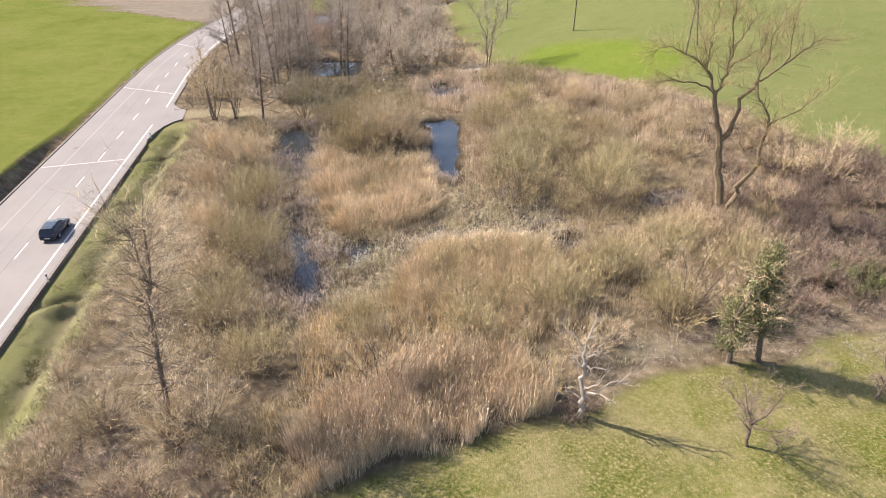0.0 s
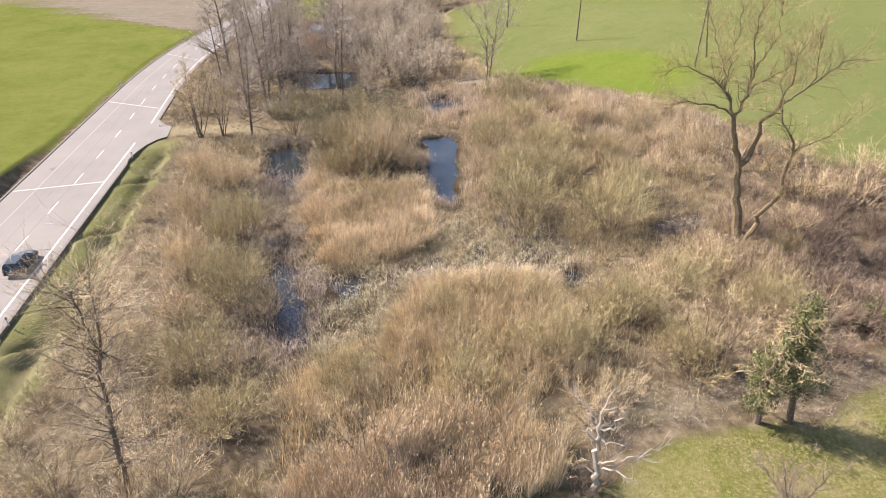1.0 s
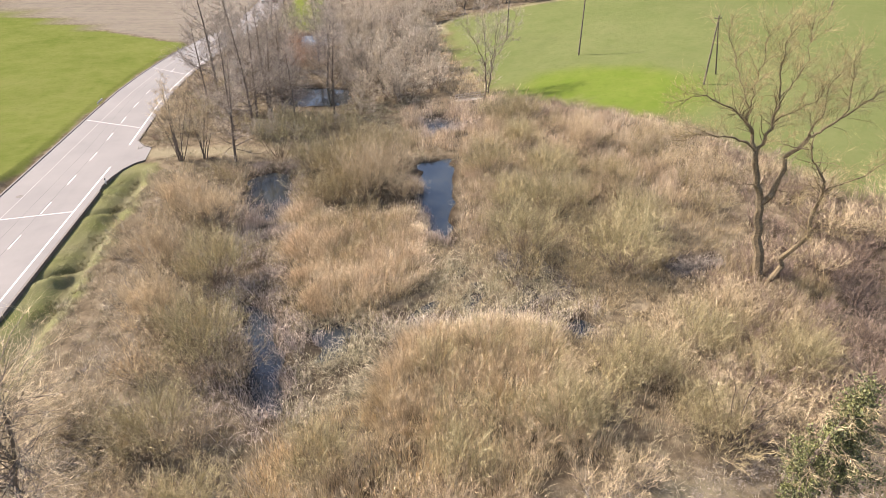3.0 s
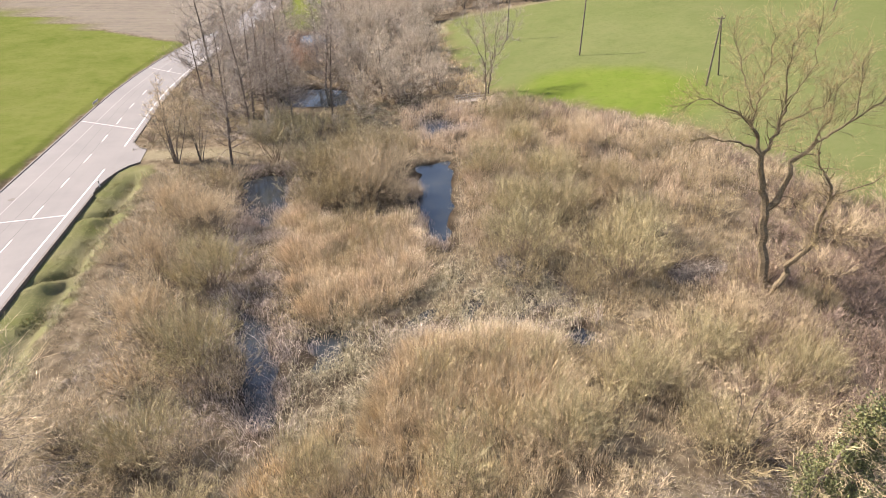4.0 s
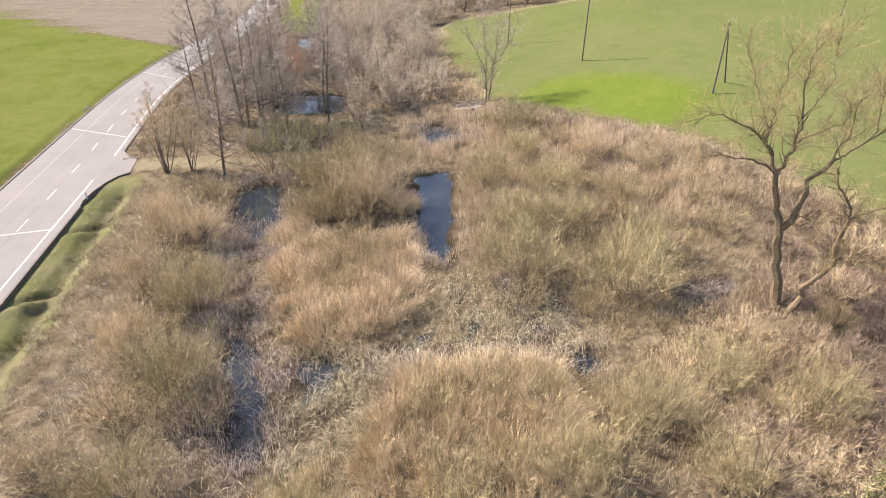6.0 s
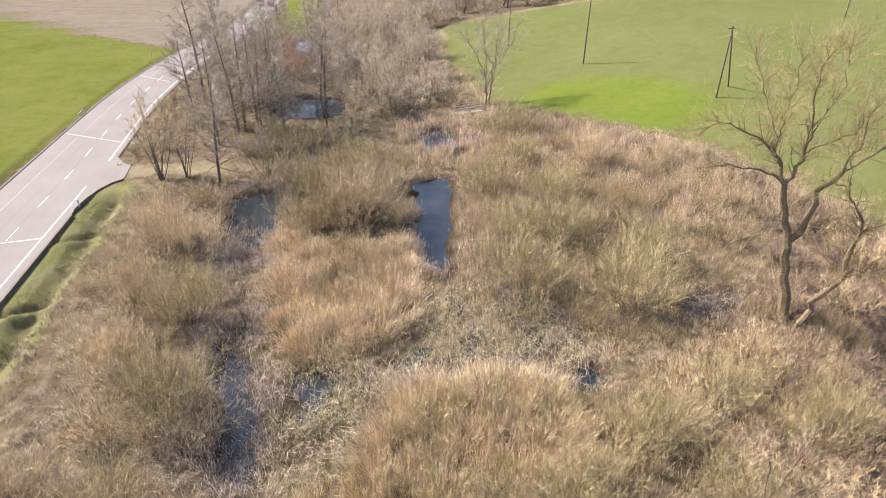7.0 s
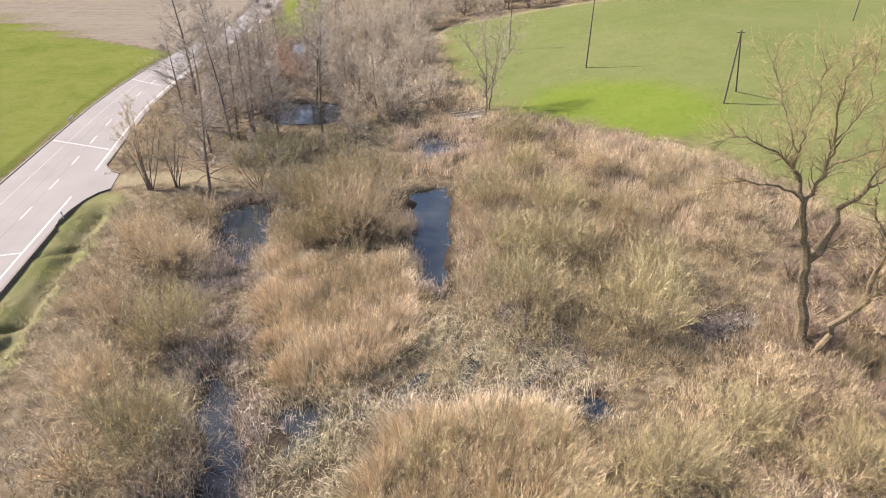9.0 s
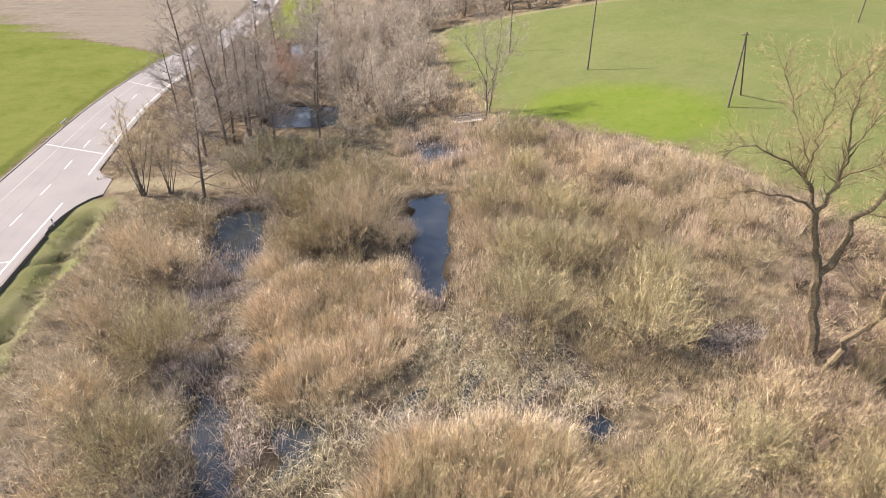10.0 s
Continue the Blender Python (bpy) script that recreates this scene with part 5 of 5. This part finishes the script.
def build_ivy_bush(x, y, wide, tall, seed):
    """A low bush of crooked stems overgrown with ivy."""
    rng = random.Random(seed)
    wood, ivy = Soup(), Soup()
    for _ in range(26):
        a, r = rng.uniform(0, 2 * math.pi), math.sqrt(rng.random())
        foot = Vector((math.cos(a), math.sin(a), 0)) * (0.3 * wide * r)
        stem = wander(foot - Vector((0, 0, 0.2)), Vector((foot.x, foot.y, tall)), tall * rng.uniform(0.7, 1.15), 4, rng, 0.25)
        wood.tube(stem, 0.035, 0.008, 3, join=wood.nearest(stem[0]))
        for _ in range(4):
            c, _ = along(stem, rng.uniform(0.3, 1.0))
            size = rng.uniform(0.18, 0.38)
            for _ in range(60):
                ivy.leaf(c + Vector((rng.gauss(0, size), rng.gauss(0, size), rng.gauss(0, size))), rng.uniform(0.05, 0.10), rng)
    ob = empty("ivy_bush", pose(x, y, ground_at(x, y)), "low bush overgrown with dull green ivy", "shrub", "ivy bushes")
    wood.make("stock", DARK_BARK, ob)
    ivy.make("foliage", IVY, ob)


build_ivy_bush(46.6, 40.8, 5.0, 2.6, 71)
build_ivy_bush(49.8, 41.8, 4.0, 2.2, 72)
for master in [FAN, BUDDING, RUST] + SHOOT + DOME + OLIVE + GREY + CARR + RED + ALDER + SALLOW:
    for o in (*master.children_recursive, master):
        bpy.data.objects.remove(o)


# ---- poles, bridge, posts, stone and cars ----
def tube_bm(points, radius, sides=8, top=None):
    """A closed tapering tube through the points, as a bmesh."""
    bm = bmesh.new()
    rings = []
    for k, p in enumerate(points):
        r = radius + ((top if top is not None else radius) - radius) * k / (len(points) - 1)
        d = (Vector(points[min(k + 1, len(points) - 1)]) - Vector(points[max(k - 1, 0)])).normalized()
        u = d.orthogonal().normalized()
        w = d.cross(u)
        rings.append([bm.verts.new(Vector(p) + u * r * math.cos(2 * math.pi * i / sides) + w * r * math.sin(2 * math.pi * i / sides)) for i in range(sides)])
    for a, b in zip(rings, rings[1:]):
        for i in range(sides):
            bm.faces.new((a[i], a[(i + 1) % sides], b[(i + 1) % sides], b[i]))
    bm.faces.new(rings[0][::-1])
    bm.faces.new(rings[-1])
    return bm


def box_bm(x, y, z, cx=0, cy=0, cz=0, soft=0.0):
    """A box of that size round a centre, its edges rounded when soft."""
    bm = bmesh.new()
    bmesh.ops.create_cube(bm, size=1.0, matrix=Matrix.Translation((cx, cy, cz)) @ Matrix.Diagonal((x, y, z, 1)))
    if soft:
        bmesh.ops.bevel(bm, geom=bm.edges[:], offset=soft, segments=2, affect="EDGES")
    return bm


INSULATOR = plain("insulator_porcelain", (0.35, 0.30, 0.26), 0.3, scale=8, vary=0.1)


def build_pole(x, y, tall, strut=None):
    ob = empty("utility_pole", pose(x, y, ground_at(x, y)), "dark wooden utility pole on the field" if not strut else "dark wooden utility pole with a slanting strut", "pole", "utility poles")
    part("mast", tube_bm([(0, 0, -0.5), (0, 0, tall * 0.5), (0, 0, tall)], 0.17, 10, 0.11), POLE_WOOD, ob)
    part("crossarm", box_bm(1.3, 0.10, 0.12, 0, 0.14, tall - 0.45, 0.01), POLE_WOOD, ob)
    for u in (-0.55, 0.0, 0.55):
        part("insulator", tube_bm([(u, 0.14, tall - 0.39), (u, 0.14, tall - 0.28), (u, 0.14, tall - 0.2)], 0.05, 8, 0.03), INSULATOR, ob)
    if strut:
        sx, sy = strut[0] - x, strut[1] - y
        part("strut", tube_bm([(sx, sy, ground_at(*strut) - ground_at(x, y) - 0.4), (sx * 0.03, sy * 0.03, tall - 0.7)], 0.14, 10, 0.10), POLE_WOOD, ob)


build_pole(52.7, 138.4, 13.6)
build_pole(63.4, 106.7, 11.2, (67.7, 110.4))
build_pole(43.0, 162.7, 13.0)
build_pole(116.5, 145.6, 11.0)


def build_bridge():
    """A short plank footbridge with a low rail on both sides."""
    a, b = Vector((22.9, 121.8, 0.35)), Vector((28.3, 123.4, 0.5))
    turn = math.degrees(math.atan2(b.y - a.y, b.x - a.x))
    ob = empty("footbridge", pose(a.x, a.y, 0.35, 0, 0, turn), "weathered plank footbridge with a low wooden rail", "bridge")
    span = (b - a).length
    for v in (-0.55, 0.55):
        part("beam", box_bm(span, 0.14, 0.2, span / 2, v, -0.12, 0.01), POLE_WOOD, ob)
        for h in (0.5, 0.95):
            part("rail", box_bm(span, 0.06, 0.13, span / 2, v * 1.25, h, 0.01), PLANK, ob)
        for k in range(5):
            part("post", box_bm(0.11, 0.11, 1.6, 0.2 + k * (span - 0.4) / 4, v * 1.12, 0.22, 0.01), PLANK, ob)
    for k in range(30):
        part("plank", box_bm(0.165, 1.5, 0.045, 0.1 + k * (span - 0.2) / 29, 0, 0.01 + 0.006 * math.sin(k * 2.3), 0.004), PLANK, ob)


build_bridge()
PALE_STONE = plain("pale_stone", (0.62, 0.58, 0.50), 0.8, scale=2.5, vary=0.15, relief=0.03)
POST_WHITE = plain("post_plastic", (0.62, 0.62, 0.60), 0.5, scale=4, vary=0.08)
POST_BLACK = plain("post_band", (0.03, 0.03, 0.03), 0.5, scale=4, vary=0.1)
GALVANISED = plain("galvanised_steel", (0.55, 0.55, 0.56), 0.45, 0.6, scale=3, vary=0.12)


def build_stone(x, y):
    bm = bmesh.new()
    bmesh.ops.create_icosphere(bm, subdivisions=3, radius=0.55)
    for v in bm.verts:
        v.co *= 1 + 0.25 * noise.noise(v.co * 2.2)
        v.co.z *= 0.7
    me = bpy.data.meshes.new("stone")
    bm.to_mesh(me)
    bm.free()
    me.materials.append(PALE_STONE)
    ob = new("stone", me)
    ob.matrix_basis = pose(x, y, ground_at(x, y) + 0.2, 0, 0, 30)
    tagged(ob, "pale weathered boulder lying among the reeds", "stone")


build_stone(40.0, 97.2)


def build_marker(x, y):
    ob = empty("marker_post", pose(x, y, 0.09), "white roadside marker post with a black band", "post", "marker posts")
    part("post", box_bm(0.12, 0.10, 1.0, 0, 0, 0.5, 0.02), POST_WHITE, ob)
    part("band", box_bm(0.128, 0.108, 0.22, 0, 0, 0.78, 0.004), POST_BLACK, ob)


build_marker(-30.3, 92.0)
build_marker(-30.2, 53.0)


def build_guard_rail(x, y0, y1):
    ob = empty("guard_rail", pose(x, y0, 0.05), "short pale steel guard rail beside the road", "rail")
    part("beam", box_bm(0.07, y1 - y0, 0.32, 0, (y1 - y0) / 2, 0.40, 0.02), GALVANISED, ob)
    for k in range(2):
        part("post", box_bm(0.09, 0.09, 0.85, -0.09, 0.3 + k * (y1 - y0 - 0.6), 0.1, 0.01), GALVANISED, ob)


build_guard_rail(-43.2, 129.6, 132.4)

GLASS = plain("tinted_glass", (0.02, 0.025, 0.03), 0.06, scale=2, vary=0.1)
RUBBER = plain("tyre_rubber", (0.025, 0.025, 0.025), 0.8, scale=6, vary=0.2)
ALLOY = plain("wheel_alloy", (0.45, 0.45, 0.46), 0.35, 0.8, scale=6, vary=0.1)
LAMP_RED = plain("tail_lamp", (0.35, 0.02, 0.02), 0.2, scale=6, vary=0.1)
LAMP_CLEAR = plain("head_lamp", (0.6, 0.6, 0.6), 0.15, scale=6, vary=0.1)
PLATE = plain("plate", (0.6, 0.6, 0.58), 0.5, scale=6, vary=0.05)
TRIM = plain("bumper_trim", (0.03, 0.03, 0.032), 0.6, scale=6, vary=0.1)


def loft(sections):
    """A closed skin over cross sections: (y, half width at the sill, half width at the top, bottom, top)."""
    bm = bmesh.new()
    rings = []
    for y, w0, w1, z0, z1 in sections:
        half = [(w0 * 0.93, z0), (w0, z0 + (z1 - z0) * 0.2), (w0, z0 + (z1 - z0) * 0.55), (w1 + (w0 - w1) * 0.25, z0 + (z1 - z0) * 0.88), (w1 * 0.82, z1)]
        rings.append([bm.verts.new((x, y, z)) for x, z in half] + [bm.verts.new((-x, y, z)) for x, z in reversed(half)])
    for a, b in zip(rings, rings[1:]):
        for i in range(len(a)):
            j = (i + 1) % len(a)
            bm.faces.new((a[i], a[j], b[j], b[i]))
    bm.faces.new(rings[0])
    bm.faces.new(rings[-1][::-1])
    bmesh.ops.recalc_face_normals(bm, faces=bm.faces)
    return bm


def build_car(x, y, turn, colour, label, tall=1.48, length=4.35):
    paint_mat = plain("car_paint", colour, 0.22, 0.3, scale=3, vary=0.08)
    ob = empty("car", pose(x, y, 0.0, 0, 0, turn), label, "car", "cars on the road")
    k = length / 4.35
    body = part("body", loft([(-2.17 * k, 0.74, 0.72, 0.42, 0.80), (-2.08 * k, 0.84, 0.80, 0.26, 0.98), (-1.2 * k, 0.88, 0.84, 0.2, 1.0), (0.6 * k, 0.88, 0.84, 0.2, 0.97), (1.5 * k, 0.86, 0.78, 0.22, 0.86), (2.05 * k, 0.80, 0.70, 0.28, 0.74), (2.18 * k, 0.66, 0.6, 0.4, 0.62)]), paint_mat, ob)
    part("cabin_glass", loft([(-2.0 * k, 0.72, 0.68, 0.92, 1.0), (-1.72 * k, 0.77, 0.60, 0.95, tall - 0.06), (0.15 * k, 0.78, 0.60, 0.95, tall - 0.04), (0.95 * k, 0.74, 0.66, 0.93, 0.98)]), GLASS, ob)
    part("roof", loft([(-1.80 * k, 0.60, 0.54, tall - 0.10, tall - 0.02), (-1.2 * k, 0.64, 0.58, tall - 0.08, tall + 0.02), (-0.2 * k, 0.64, 0.58, tall - 0.08, tall + 0.02), (0.28 * k, 0.61, 0.55, tall - 0.12, tall - 0.06)]), paint_mat, ob)
    for sx in (-1, 1):
        for v0, z0, v1, z1 in ((-1.78, tall - 0.1, -2.0, 0.96), (-0.65, tall - 0.06, -0.62, 0.95), (0.2, tall - 0.09, 0.9, 0.97)):
            part("pillar", tube_bm([(sx * 0.63, v0 * k, z0), (sx * 0.79, v1 * k, z1)], 0.045, 6), paint_mat, ob)
        part("tail_light", box_bm(0.2, 0.1, 0.22, sx * 0.68, -2.09 * k, 0.80, 0.03), LAMP_RED, ob)
        part("headlight", box_bm(0.3, 0.14, 0.14, sx * 0.58, 2.05 * k, 0.66, 0.04), LAMP_CLEAR, ob)
        part("wing_mirror", box_bm(0.2, 0.1, 0.13, sx * 0.96, 0.62 * k, 0.98, 0.03), paint_mat, ob)
        for v in (-1.32, 1.36):
            bm = bmesh.new()
            bmesh.ops.create_cone(bm, cap_ends=True, segments=24, radius1=0.32, radius2=0.32, depth=0.22, matrix=pose(sx * 0.80, v * k, 0.32, 0, 90, 0))
            bmesh.ops.bevel(bm, geom=[e for e in bm.edges if len(e.link_faces) == 2 and e.calc_face_angle(0) > 1], offset=0.03, segments=2, affect="EDGES")
            wheel = part("wheel", bm, RUBBER, ob)
            bm = bmesh.new()
            bmesh.ops.create_cone(bm, cap_ends=True, segments=16, radius1=0.21, radius2=0.19, depth=0.03, matrix=pose(sx * 0.915, v * k, 0.32, 0, 90 * sx, 0))
            part("rim", bm, ALLOY, wheel)
    part("rear_bumper", box_bm(1.6, 0.16, 0.24, 0, -2.14 * k, 0.42, 0.05), TRIM, ob)
    part("front_bumper", box_bm(1.4, 0.16, 0.2, 0, 2.12 * k, 0.38, 0.05), TRIM, ob)
    part("plate", box_bm(0.5, 0.02, 0.11, 0, -2.23 * k, 0.5), PLATE, ob)


build_car(-33.3, 63.4, 0, (0.02, 0.035, 0.055), "dark blue hatchback car driving along the road")
build_car(-25.3, 256.0, 180, (0.6, 0.6, 0.6), "white van on the distant road", 1.95, 4.9)
build_car(-21.0, 252.0, 0, (0.16, 0.03, 0.03), "dark red car on the distant road")
